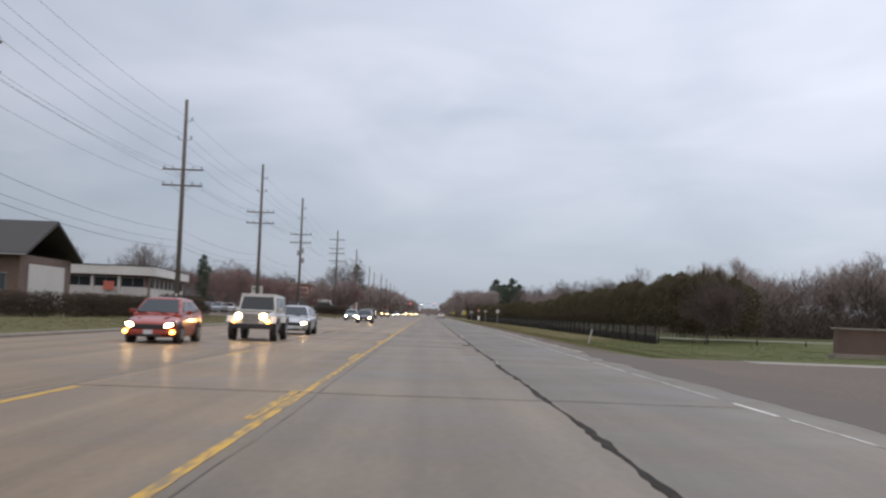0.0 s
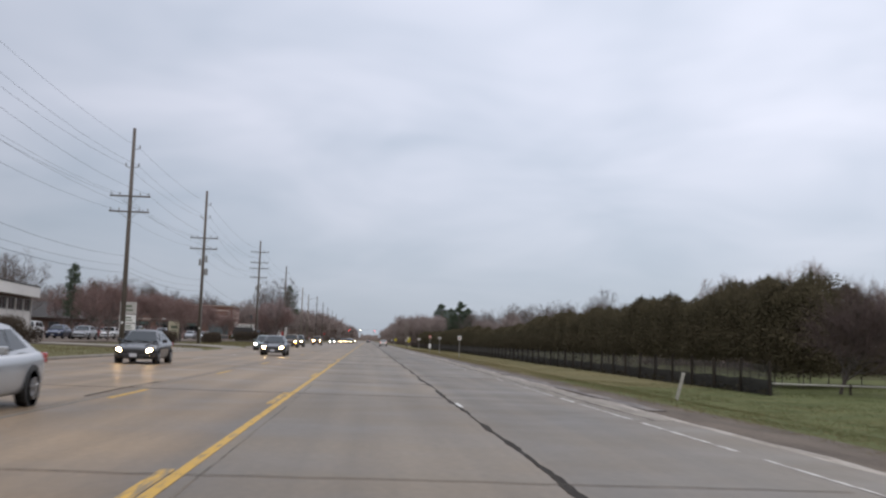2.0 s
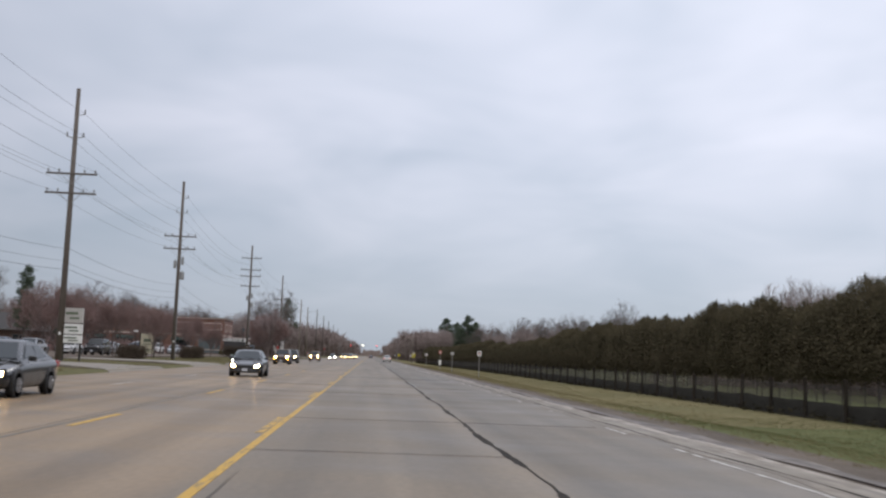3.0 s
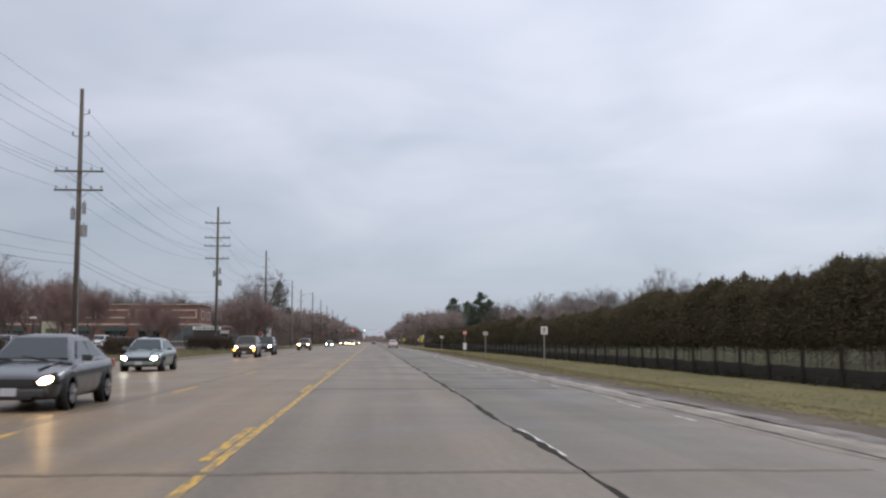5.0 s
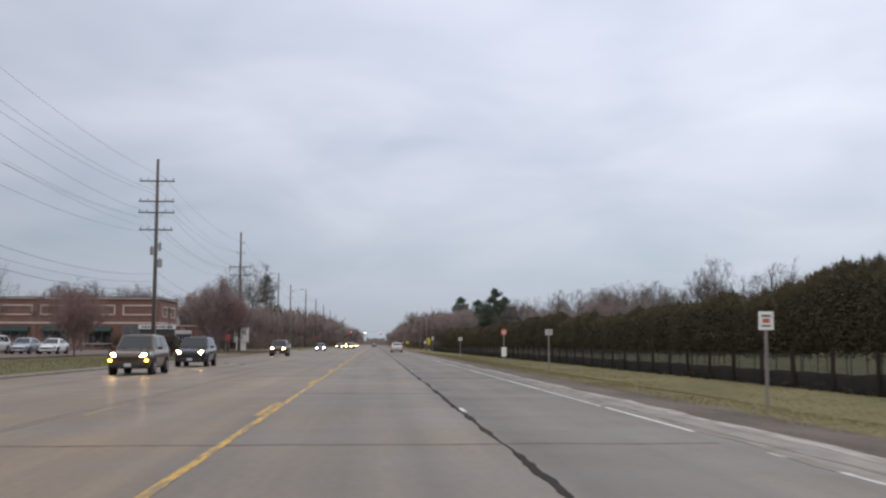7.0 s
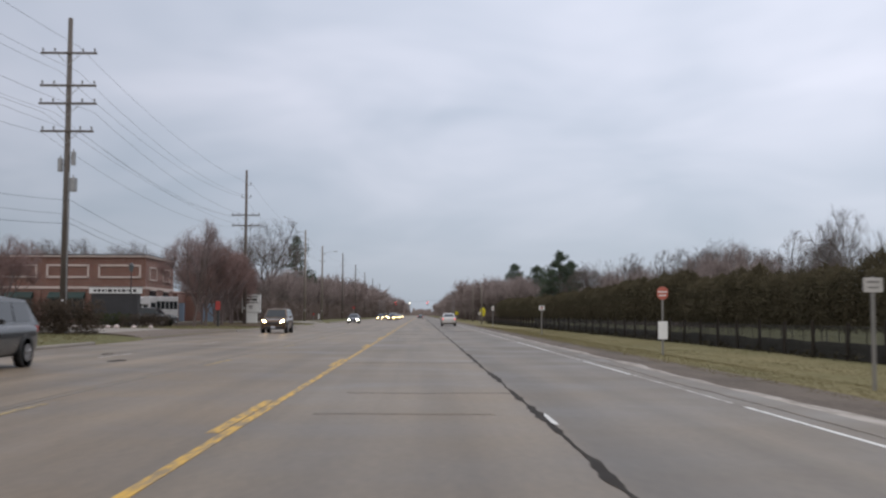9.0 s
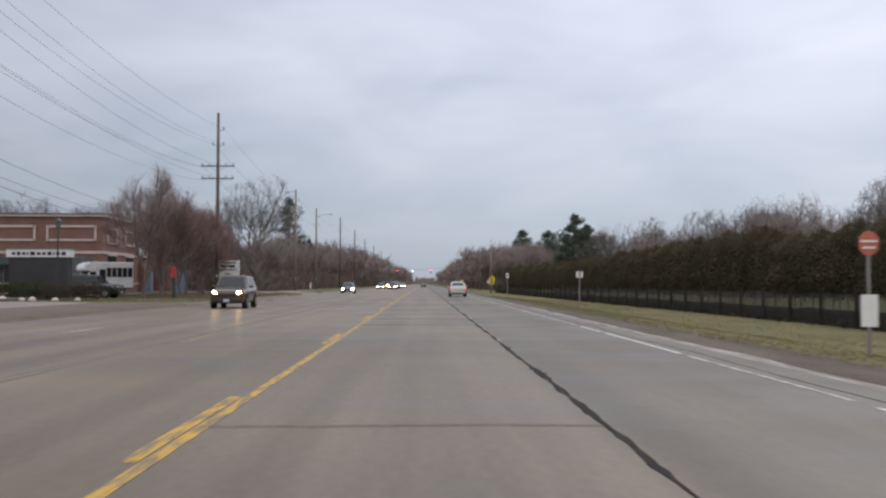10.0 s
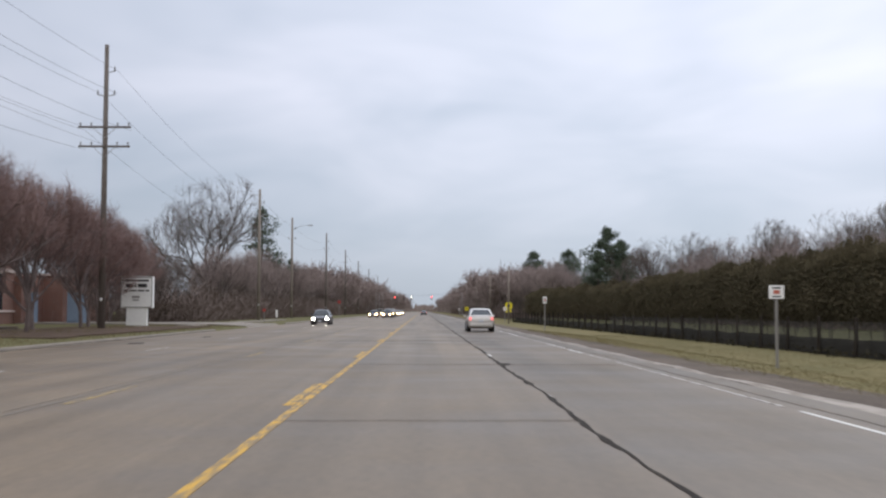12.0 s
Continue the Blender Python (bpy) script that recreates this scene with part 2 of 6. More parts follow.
M = {
    "road": road_material(),
    "ground": material("ground_turf", (0.07, 0.075, 0.036), 0.95, spread=0.35, scale=0.5, fine=7, bump=0.03, second=(0.1, 0.094, 0.048), spec=0.03),
    "turf": material("roadside_turf", (0.115, 0.115, 0.055), 0.95, spread=0.3, scale=0.5, fine=7, bump=0.02, second=(0.165, 0.15, 0.08), spec=0.03),
    "lawn": material("lawn_green", (0.092, 0.115, 0.045), 0.95, spread=0.3, scale=0.6, fine=9, bump=0.01, second=(0.14, 0.142, 0.066), spec=0.03),
    "verge": material("verge_dry_grass", (0.138, 0.132, 0.06), 0.95, spread=0.2, scale=0.3, fine=5, bump=0.006, second=(0.215, 0.178, 0.097), stretch=(1, 0.35, 1), spec=0.03),
    "gravel": material("gravel_shoulder", (0.125, 0.104, 0.086), 0.95, spread=0.45, scale=0.8, fine=30, bump=0.015, stretch=(1, 0.3, 1), spec=0.04),
    "concrete": material("concrete_light", (0.205, 0.178, 0.148), 0.85, spread=0.35, scale=0.8, fine=14, bump=0.004),
    "apron": material("driveway_asphalt", (0.145, 0.117, 0.096), 0.85, spread=0.3, scale=0.25, fine=16, bump=0.005, spec=0.1),
    "fringe": material("worn_shoulder_asphalt", (0.112, 0.095, 0.08), 0.85, spread=0.25, scale=0.5, fine=14, bump=0.005, spec=0.12),
    "dirt": material("damp_brown_dirt", (0.125, 0.098, 0.078), 0.9, spread=0.3, scale=0.16, fine=9, bump=0.006, second=(0.17, 0.138, 0.114), stretch=(1, 0.45, 1), spec=0.12),
    "mulch": material("brown_mulch", (0.075, 0.054, 0.044), 0.95, spread=0.4, scale=0.8, fine=14, bump=0.02, second=(0.14, 0.1, 0.075), spec=0.05),
    "tar": worn_paint("crack_sealer_tar", (0.034, 0.03, 0.027), (0.065, 0.056, 0.047), 0.6, 2.2, 0.88, 0.05),
    "tar_old": worn_paint("faded_crack_dirt", (0.08, 0.067, 0.052), (0.15, 0.12, 0.088), 0.5, 1.2),
    "yellow": worn_paint("yellow_road_paint", (0.52, 0.31, 0.055), (0.22, 0.165, 0.095), 0.5),
    "yellow_worn": worn_paint("faded_yellow_road_paint", (0.48, 0.29, 0.055), (0.19, 0.15, 0.09), 0.58),
    "yellow_faint": worn_paint("pale_worn_yellow_paint", (0.34, 0.245, 0.1), (0.16, 0.133, 0.1), 0.5),
    "yellow_ghost": worn_paint("nearly_gone_yellow_paint", (0.19, 0.15, 0.09), (0.152, 0.129, 0.104), 0.42),
    "white": worn_paint("white_road_paint", (0.56, 0.55, 0.52), (0.23, 0.21, 0.19), 0.6),
    "white_worn": worn_paint("faded_white_road_paint", (0.46, 0.44, 0.41), (0.17, 0.15, 0.13), 0.52),
    "pole": material("weathered_pole_wood", (0.135, 0.115, 0.10), 0.85, spread=0.35, scale=1.2, fine=10, bump=0.006, stretch=(6, 6, 0.6)),
    "pole_pale": material("grey_pole_wood", (0.23, 0.20, 0.17), 0.85, spread=0.3, scale=1.2, fine=10, bump=0.006, stretch=(6, 6, 0.6)),
    "wire": material("black_cable", (0.05, 0.05, 0.055), 0.9, spread=0.2, spec=0.05),
    "ceramic": material("grey_insulator", (0.22, 0.22, 0.23), 0.3, spread=0.1),
    "galv": material("galvanised_steel", (0.33, 0.33, 0.33), 0.45, 0.7, spread=0.2, scale=6, fine=40),
    "steel_dark": material("dark_steel", (0.04, 0.036, 0.032), 0.8, 0.0, spread=0.3, scale=4, fine=30),
    "bark": material("tree_bark", (0.09, 0.075, 0.066), 0.95, spread=0.4, scale=1.5, fine=14, bump=0.02, stretch=(3, 3, 0.6)),
    "bark_red": material("reddish_bark", (0.15, 0.118, 0.11), 0.95, spread=0.4, scale=1.5, fine=14, bump=0.02, stretch=(3, 3, 0.6)),
    "twig_red": material("reddish_budding_twigs", (0.205, 0.138, 0.126), 0.95, spread=0.25, per_island=0.6, scale=0.5, fine=4, second=(0.33, 0.232, 0.215), spec=0.05),
    "twig_mauve": material("mauve_grey_twigs", (0.27, 0.215, 0.215), 0.95, spread=0.35, per_island=0.6, scale=0.5, fine=4, second=(0.42, 0.34, 0.335), spec=0.05),
    "twig_grey": material("grey_brown_twigs", (0.15, 0.124, 0.113), 0.95, spread=0.35, per_island=0.6, scale=0.5, fine=4, second=(0.235, 0.195, 0.18), spec=0.05),
    # brown twigs lightened: the haze over distant woods is put into their colour
    "twig_hazed": material("haze_paled_brown_twigs", (0.27, 0.22, 0.205), 0.95, spread=0.35, per_island=0.6, scale=0.5, fine=4, second=(0.4, 0.33, 0.31), spec=0.05),
    "brush": material("tangled_brush_stems", (0.13, 0.102, 0.09), 0.95, spread=0.3, per_island=0.7, scale=0.3, fine=3, second=(0.21, 0.168, 0.15), spec=0.05),
    "brush_dark": material("dark_purple_brown_twigs", (0.1, 0.074, 0.07), 0.95, spread=0.3, per_island=0.5, scale=0.5, fine=4, second=(0.155, 0.118, 0.112), spec=0.05),
    "cedar": leafy(material("dark_cedar_foliage", (0.105, 0.096, 0.058), 0.95, spread=0.35, per_island=0.3, scale=0.3, fine=2.0, second=(0.15, 0.124, 0.08), spec=0.05), 0.2),
    "pine": leafy(material("pine_needles", (0.08, 0.108, 0.074), 0.95, spread=0.3, per_island=0.7, scale=0.6, fine=6, second=(0.13, 0.158, 0.108), spec=0.05)),
    "shrub": leafy(material("brown_hedge_leaves", (0.085, 0.068, 0.052), 0.95, spread=0.4, per_island=0.9, scale=1.2, fine=8, second=(0.13, 0.1, 0.076), spec=0.05)),
    "shrub_green": leafy(material("clipped_green_hedge_leaves", (0.04, 0.055, 0.02), 0.95, spread=0.4, per_island=0.9, scale=1.2, fine=8, second=(0.10, 0.11, 0.045), spec=0.05)),
    "weeds": material("dark_weeds", (0.035, 0.034, 0.02), 0.95, spread=0.4, per_island=0.9, scale=1.0, fine=8, second=(0.08, 0.07, 0.045), spec=0.05),
    "blade": material("grass_blades", (0.16, 0.142, 0.071), 0.9, spread=0.15, per_island=0.3, scale=0.3, fine=3, second=(0.235, 0.196, 0.105), spec=0.03),
    "blade_green": material("green_grass_blades", (0.095, 0.12, 0.046), 0.9, spread=0.25, per_island=0.5, scale=0.3, fine=3, second=(0.145, 0.152, 0.068), spec=0.03),
    "brick": brick_material("red_brick_wall", (0.21, 0.085, 0.06), (0.155, 0.065, 0.05), (0.25, 0.21, 0.18)),
    "brick_brown": brick_material("brown_brick_wall", (0.13, 0.07, 0.052), (0.095, 0.055, 0.042), (0.2, 0.17, 0.15)),
    "stone": material("pale_limestone_trim", (0.55, 0.46, 0.42), 0.8, spread=0.15, scale=1, fine=12),
    "fascia": material("off_white_fascia", (0.6, 0.58, 0.56), 0.6, spread=0.12, scale=0.3, fine=5),
    "wall_pale": material("pale_painted_wall", (0.5, 0.48, 0.46), 0.7, spread=0.15, scale=0.4, fine=6),
    "roof_dark": material("dark_shingle_roof", (0.05, 0.046, 0.045), 0.9, spread=0.3, scale=1, fine=9, bump=0.01),
    "window": glass("dark_window_glass", (0.03, 0.035, 0.04)),
    "window_lit": glass("pale_window_glass", (0.12, 0.14, 0.15), 0.1),
    "frame": material("aluminium_window_frame", (0.25, 0.24, 0.23), 0.5, 0.3, spread=0.1),
    "black": material("black_painted_panel", (0.04, 0.04, 0.043), 0.5, spread=0.3, scale=1, fine=8),
    "awning": material("dark_green_awning", (0.03, 0.05, 0.045), 0.8, spread=0.3, scale=1, fine=8),
    "sign_white": material("white_sign_panel", (0.82, 0.82, 0.81), 0.5, spread=0.08, scale=0.6, fine=6),
    "sign_cream": material("cream_sign_panel", (0.6, 0.56, 0.42), 0.5, spread=0.1, scale=0.8, fine=8),
    "sign_red": material("faded_red_sign_panel", (0.5, 0.14, 0.10), 0.5, spread=0.15, scale=3, fine=12),
    "sign_orange": material("crimson_panel", (0.42, 0.05, 0.045), 0.5, spread=0.12, scale=3, fine=12),
    "sign_yellow": material("fluorescent_yellow_sign", (0.85, 0.72, 0.02), 0.4, spread=0.05, scale=3, fine=12),
    "sign_blue": material("blue_grey_panel", (0.2, 0.27, 0.36), 0.5, spread=0.12, scale=3, fine=12),
    "ink": material("black_sign_ink", (0.02, 0.02, 0.02), 0.6, spread=0.2),
    "ink_green": material("grey_green_sign_ink", (0.14, 0.17, 0.12), 0.6, spread=0.2),
    "wood_fence": material("weathered_fence_post", (0.04, 0.033, 0.027), 0.95, spread=0.4, scale=2, fine=16, per_object=0.5, spec=0.08),
    "fabric": material("dark_fence_fabric", (0.05, 0.048, 0.042), 0.9, spread=0.35, scale=0.8, fine=14, bump=0.01, spec=0.05),
    "stain": worn_paint("dark_road_stain", (0.115, 0.092, 0.068), (0.155, 0.124, 0.09), 0.5, 1.6),
    "gutter": worn_paint("pale_gutter_concrete", (0.2, 0.172, 0.138), (0.135, 0.112, 0.088), 0.5, 0.9),
    "edge": worn_paint("crumbled_edge_concrete", (0.30, 0.265, 0.225), (0.17, 0.14, 0.11), 0.5, 1.3),
    "mud": worn_paint("damp_mud", (0.065, 0.052, 0.045), (0.14, 0.113, 0.095), 0.52, 0.9),
    "rail": material("weathered_white_rail", (0.36, 0.345, 0.31), 0.7, spread=0.2, scale=1, fine=10),
    "rubber": material("tyre_rubber", (0.018, 0.018, 0.018), 0.85, spread=0.3, scale=8, fine=40),
    "alloy": material("alloy_wheel", (0.34, 0.34, 0.35), 0.35, 0.8, spread=0.15, scale=5, fine=30),
    "plastic": material("black_plastic_trim", (0.025, 0.025, 0.026), 0.6, spread=0.2, scale=5, fine=30),
    "car_glass": glass("tinted_car_glass", (0.025, 0.03, 0.033)),
    "chrome": material("chrome_trim", (0.55, 0.55, 0.56), 0.2, 1.0, spread=0.1, scale=5, fine=30),
    "plate": material("number_plate_blank", (0.5, 0.52, 0.56), 0.5, spread=0.1),
    "lamp_on": glow("lit_headlamp", (1.0, 0.64, 0.27), 70.0),
    "lamp_cool": glow("lit_headlamp_cool", (1.0, 0.95, 0.8), 60.0),
    "lamp_far": glow("lit_far_headlamp", (1.0, 0.68, 0.3), 60.0),
    "lamp_amber": glow("lit_amber_marker", (1.0, 0.42, 0.06), 18.0),
    "tail_on": glow("lit_tail_lamp", (1.0, 0.25, 0.24), 0.75),
    "tail_off": material("red_tail_lens", (0.35, 0.03, 0.03), 0.25, spread=0.1, coat=0.5),
    "signal_red": glow("lit_red_signal", (1.0, 0.06, 0.05), 10.0),
    "signal_green": glow("lit_white_lamp", (1.0, 0.92, 0.72), 14.0),
    "clear_lens": glass("clear_lamp_lens", (0.4, 0.4, 0.4), 0.15),
}


def paint(name, color, rough=0.3, metal=0.3):
    return material("car_paint_" + name, color, rough, metal, spread=0.12, scale=1.2, fine=20, coat=0.6)


# ---------------------------------------------------------------- mesh helpers


def thing(name, at, label, category, group="", kind="", turn=0.0):
    e = new(name)
    e.empty_display_size = 0.2
    e.matrix_basis = pose(*at, 0, 0, turn)
    return tagged(e, label, category, group, kind)


def finish(bm, name, smooth=False):
    me = bpy.data.meshes.new(name)
    bmesh.ops.recalc_face_normals(bm, faces=bm.faces)
    bm.to_mesh(me)
    bm.free()
    if smooth:
        me.shade_smooth()
    return me


def part(name, bm, mat, parent=None, label="", smooth=False, kind="", crease=0.0):
    ob = new(name, finish(bm, name, smooth or crease > 0))
    if crease:
        ob.data.set_sharp_from_angle(angle=radians(crease))
    ob.data.materials.append(M[mat] if isinstance(mat, str) else mat)
    if parent:
        ob.parent = parent
    return tagged(ob, label, "", "", kind)


def raw(name, verts, faces, mat, parent=None, label="", kind="", smooth=False):
    """A mesh from computed arrays of corners and faces."""
    me = bpy.data.meshes.new(name)
    me.from_pydata(verts if isinstance(verts, list) else verts.tolist(), [], faces)
    me.update()
    if smooth:
        me.shade_smooth()
    me.materials.append(M[mat] if isinstance(mat, str) else mat)
    ob = new(name, me)
    if parent:
        ob.parent = parent
    return tagged(ob, label, "", "", kind)


def box(bm, c, s, bevel=0.0, m=None):
    r = bmesh.ops.create_cube(bm, size=1.0, matrix=(m or Matrix()) @ Matrix.Translation(c) @ Matrix.Diagonal((*s, 1)))
    if bevel:
        es = list({e for v in r["verts"] for e in v.link_edges})
        bmesh.ops.bevel(bm, geom=es, offset=bevel, segments=2, affect="EDGES", profile=0.6)


def boxes(*items, bevel=0.0):
    bm = bmesh.new()
    for c, s in items:
        box(bm, c, s, bevel)
    return bm


def tube(bm, a, b, ra, rb=None, n=8, caps=True):
    a, b = Vector(a), Vector(b)
    rb = ra if rb is None else rb
    d = b - a
    q = d.to_track_quat("Z", "Y").to_matrix().to_4x4()
    bmesh.ops.create_cone(bm, cap_ends=caps, segments=n, radius1=ra, radius2=rb, depth=d.length, matrix=Matrix.Translation((a + b) / 2) @ q)


def tubes(*items, n=8):
    bm = bmesh.new()
    for it in items:
        tube(bm, *it, n=n)
    return bm


def disc(c, normal, r, depth, n=20):
    c, v = Vector(c), Vector(normal).normalized()
    bm = bmesh.new()
    tube(bm, c - v * depth / 2, c + v * depth / 2, r, n=n)
    return bm


def prism(pts, axis, a, b):
    """A solid from an outline in a plane across the axis, from a to b along it."""
    bm = bmesh.new()
    def at(p, k):
        return {"x": (k, p[0], p[1]), "y": (p[0], k, p[1]), "z": (p[0], p[1], k)}[axis]
    va = [bm.verts.new(at(p, a)) for p in pts]
    vb = [bm.verts.new(at(p, b)) for p in pts]
    bm.faces.new(va)
    bm.faces.new(vb[::-1])
    for i in range(len(pts)):
        j = (i + 1) % len(pts)
        bm.faces.new((va[i], vb[i], vb[j], va[j]))
    return bm

# ---------------------------------------------------------------- ground and road
ROAD_L, ROAD_R = -14.2, 6.1


def ground_height(x, y):
    """Verge on one side falls to a shallow ditch, the other side rises a little behind the kerb."""
    if x > ROAD_R:
        prof = ((6.1, -0.03), (8.2, -0.08), (10.5, -0.3), (12.5, -0.55), (15.5, -0.6), (19.0, -0.5), (30.0, -0.35), (60.0, 0.1), (140.0, 0.5), (4000.0, 0.5))
    else:
        prof = ((-4000.0, 0.5), (-140.0, 0.5), (-60.0, 0.35), (-30.0, 0.22), (-20.0, 0.16), (-14.36, 0.11), (-14.2, -0.06), (6.1, -0.06))
    for (x0, z0), (x1, z1) in zip(prof, prof[1:]):
        if x0 <= x <= x1:
            z = z0 + (z1 - z0) * (x - x0) / (x1 - x0)
            break
    if x > 7.5 or x < -15:
        z += 0.05 * noise.noise(Vector((x * 0.25, y * 0.12, 3.0)))
    if x > ROAD_R and y < 46:
        k = min(1.0, (46 - y) / 5.0)
        z = z * (1 - k) + k * (-0.045)
    return z


def ground():
    xs = [-4000, -1500, -600, -300, -140, -100, -60, -45, -36, -30, -26, -23, -20, -17.5, -16, -14.36, -14.2, -8, 0, 6.1, 7.0, 7.6, 8.2, 9, 9.8,
          10.5, 11.5, 12.5, 14, 15.5, 17, 19, 22, 26, 30, 36, 45, 60, 80, 140, 300, 600, 1500, 4000]
    ys = [-800, -200, -60] + list(np.arange(-30, 440, 5.0)) + [460, 500, 560, 640, 760, 900, 1200, 1800, 2600, 4200]
    verts = [(x, y, ground_height(x, y)) for y in ys for x in xs]
    n = len(xs)
    faces = [(j * n + i, j * n + i + 1, (j + 1) * n + i + 1, (j + 1) * n + i) for j in range(len(ys) - 1) for i in range(n - 1)]
    ob = raw("ground", verts, faces, "verge", None, "", "structure", True)
    tagged(ob, "damp spring turf, greenish brown, running to the horizon", "ground")
    ob.data.materials.append(M["lawn"])
    ob.data.materials.append(M["gravel"])
    ob.data.materials.append(M["ground"])
    ob.data.materials.append(M["turf"])
    for p in ob.data.polygons:
        c = p.center
        if 6.0 < c.x < 8.2 and c.y > 40:
            p.material_index = 2
        elif c.x > 19.0 and c.y > 120 + 14 * noise.noise(Vector((c.x * 0.06, 0.0, 9.0))):
            p.material_index = 3
        elif c.x > 19.0:
            p.material_index = 1
        elif c.x > 8 and 40 < c.y < 95:
            p.material_index = 1
        elif c.x < -14:
            p.material_index = 4


ground()


def strip(name, x0, x1, y0, y1, z0, z1, mat, label, category, kind="structure", parent=None, jag=0.0, step=2.0):
    """A long slab along the road with slightly wandering edges."""
    ys = np.arange(y0, y1 + step * 0.5, step) if jag else np.array([y0, y1])
    v, f = [], []
    for y in ys:
        a = x0 + jag * noise.noise(Vector((x0, y * 0.35, 1.0)))
        b = x1 + jag * noise.noise(Vector((x1, y * 0.35, 2.0)))
        v += [(a, y, z1), (b, y, z1), (b, y, z0), (a, y, z0)]
    for i in range(len(ys) - 1):
        k = i * 4
        for s in range(4):
            t = (s + 1) % 4
            f.append((k + s, k + 4 + s, k + 4 + t, k + t))
    f += [(0, 1, 2, 3), (len(v) - 1, len(v) - 2, len(v) - 3, len(v) - 4)]
    ob = raw(name, v, f, mat, parent)
    return tagged(ob, label, category, "", kind)


road = strip("road", ROAD_L + 0.02, ROAD_R, -60, 1600, -0.05, 0.0, "road", "damp five-lane concrete road with worn paint and sealed cracks", "road", step=4)
strip("pavement_edge", 6.12, 6.42, 44, 700, -0.06, -0.012, "edge", "crumbling pale concrete edge of the road", "pavement", jag=0.22, step=0.7)
tagged(strip("gutter", 5.4, 6.05, 60, 172, -0.02, 0.0045, "gutter", "pale worn gutter strip at the road edge", "pavement", jag=0.3, step=0.8), "pale worn concrete gutter strip at the road edge")
strip("mud_strip", 6.55, 7.0, 64, 138, -0.1, -0.028, "mud", "dark damp mud strip along the gravel shoulder", "pavement", jag=0.3, step=0.8)
strip("driveway_apron", 6.14, 70, -60, 40.5, -0.06, -0.012, "dirt", "wide brown dirt and gravel apron beside the road", "pavement")
strip("shoulder_fringe", 5.9, 8.0, -60, 43, -0.05, 0.0035, "fringe", "worn grey asphalt shoulder with a ragged edge", "pavement", jag=0.45, step=0.5)
strip("lawn_kerb", 11.5, 70, 37.9, 40.5, -0.05, 0.004, "concrete", "pale concrete edge strip between gravel and lawn", "pavement")

# painted lines lie 4 mm above the concrete
LINE = 0.004


def line(name, x, w, y0, y1, mat, label, group=""):
    bm = boxes(((x, (y0 + y1) / 2, LINE / 2 + 0.001), (w, y1 - y0, LINE)))
    ob = part(name, bm, mat, road, label)
    return ob


for y0, y1 in ((-40, 44), (44, 100), (100, 420), (420, 1200)):
    line("solid_yellow_line", -1.96, 0.13, y0, y1 - 0.02, "yellow_worn" if y0 == 44 else "yellow", "solid yellow lane line worn through in patches" if y0 == 44 else "worn solid yellow lane line")
    line("solid_yellow_line", -5.72, 0.12, y0, y1 - 0.02, "yellow_ghost", "nearly worn away yellow line")
# the edge line survives in ragged lengths
rl = random.Random(71)
y = -40.0
while y < 700:
    worn = 72 < y < 150
    d = rl.uniform(0.4, 2.5) if worn else rl.uniform(1.5, 9.0)
    w = rl.uniform(0.055, 0.095)
    line("white_edge_line", 5.2 + rl.uniform(-0.015, 0.015), w, y, y + d, "white_worn" if worn or rl.random() < 0.5 else "white", "chipped white edge line")
    y += d + (rl.uniform(1.5, 8.0) if worn else rl.uniform(0.1, 1.2))
PERIOD = 15.73
for k in range(44):
    y = 30.0 + PERIOD * (k - 3)
    line("yellow_dash", -2.125, 0.15, y, y + 4.6, "yellow", "worn yellow dash")
    line("yellow_dash", -5.46, 0.13, y + 0.2, y + 3.9, "yellow_faint" if y > 150 else "yellow_worn", "faded yellow dash")
    if k == 8:
        line("white_dash", 1.99, 0.1, y + 0.25, y + 4.0, "white", "chipped white lane dash")
    elif k in (5, 11, 13, 16, 18):
        line("white_dash", 1.99, 0.09, y + 1.0, y + 2.4, "white", "last scrap of a white lane dash")
    elif k % 2:
        line("white_dash", 1.97, 0.07, y + 1.2, y + 1.9, "white_worn", "last scrap of a white lane dash")
    line("white_dash", -9.75, 0.1, y + 5.0, y + 8.6, "white_worn", "faded white lane dash")


def crack(name, pts, mat, label, z=0.005, rnd=0):
    """A ribbon of sealer along a wandering line: points of x, y and width."""
    v, f = [], []
    for i, (x, y, w) in enumerate(pts):
        a = Vector(pts[max(0, i - 1)][:2])
        b = Vector(pts[min(len(pts) - 1, i + 1)][:2])
        t = (b - a).normalized()
        nrm = Vector((-t.y, t.x)) * w / 2
        # each side crumbles on its own
        ka = 1 + 0.7 * noise.noise(Vector((x * 2.3 + 7, y * 2.9, 1.0)))
        kb = 1 + 0.7 * noise.noise(Vector((x * 2.3 - 3, y * 2.9, 6.0)))
        v += [(x + nrm.x * ka, y + nrm.y * ka, z), (x - nrm.x * kb, y - nrm.y * kb, z), (x - nrm.x * kb, y - nrm.y * kb, 0.0005), (x + nrm.x * ka, y + nrm.y * ka, 0.0005)]
    for i in range(len(pts) - 1):
        k = i * 4
        for s in range(4):
            t = (s + 1) % 4
            f.append((k + s, k + 4 + s, k + 4 + t, k + t))
    f += [(0, 1, 2, 3), (len(v) - 1, len(v) - 2, len(v) - 3, len(v) - 4)]
    return raw(name, v, f, mat, road, label)


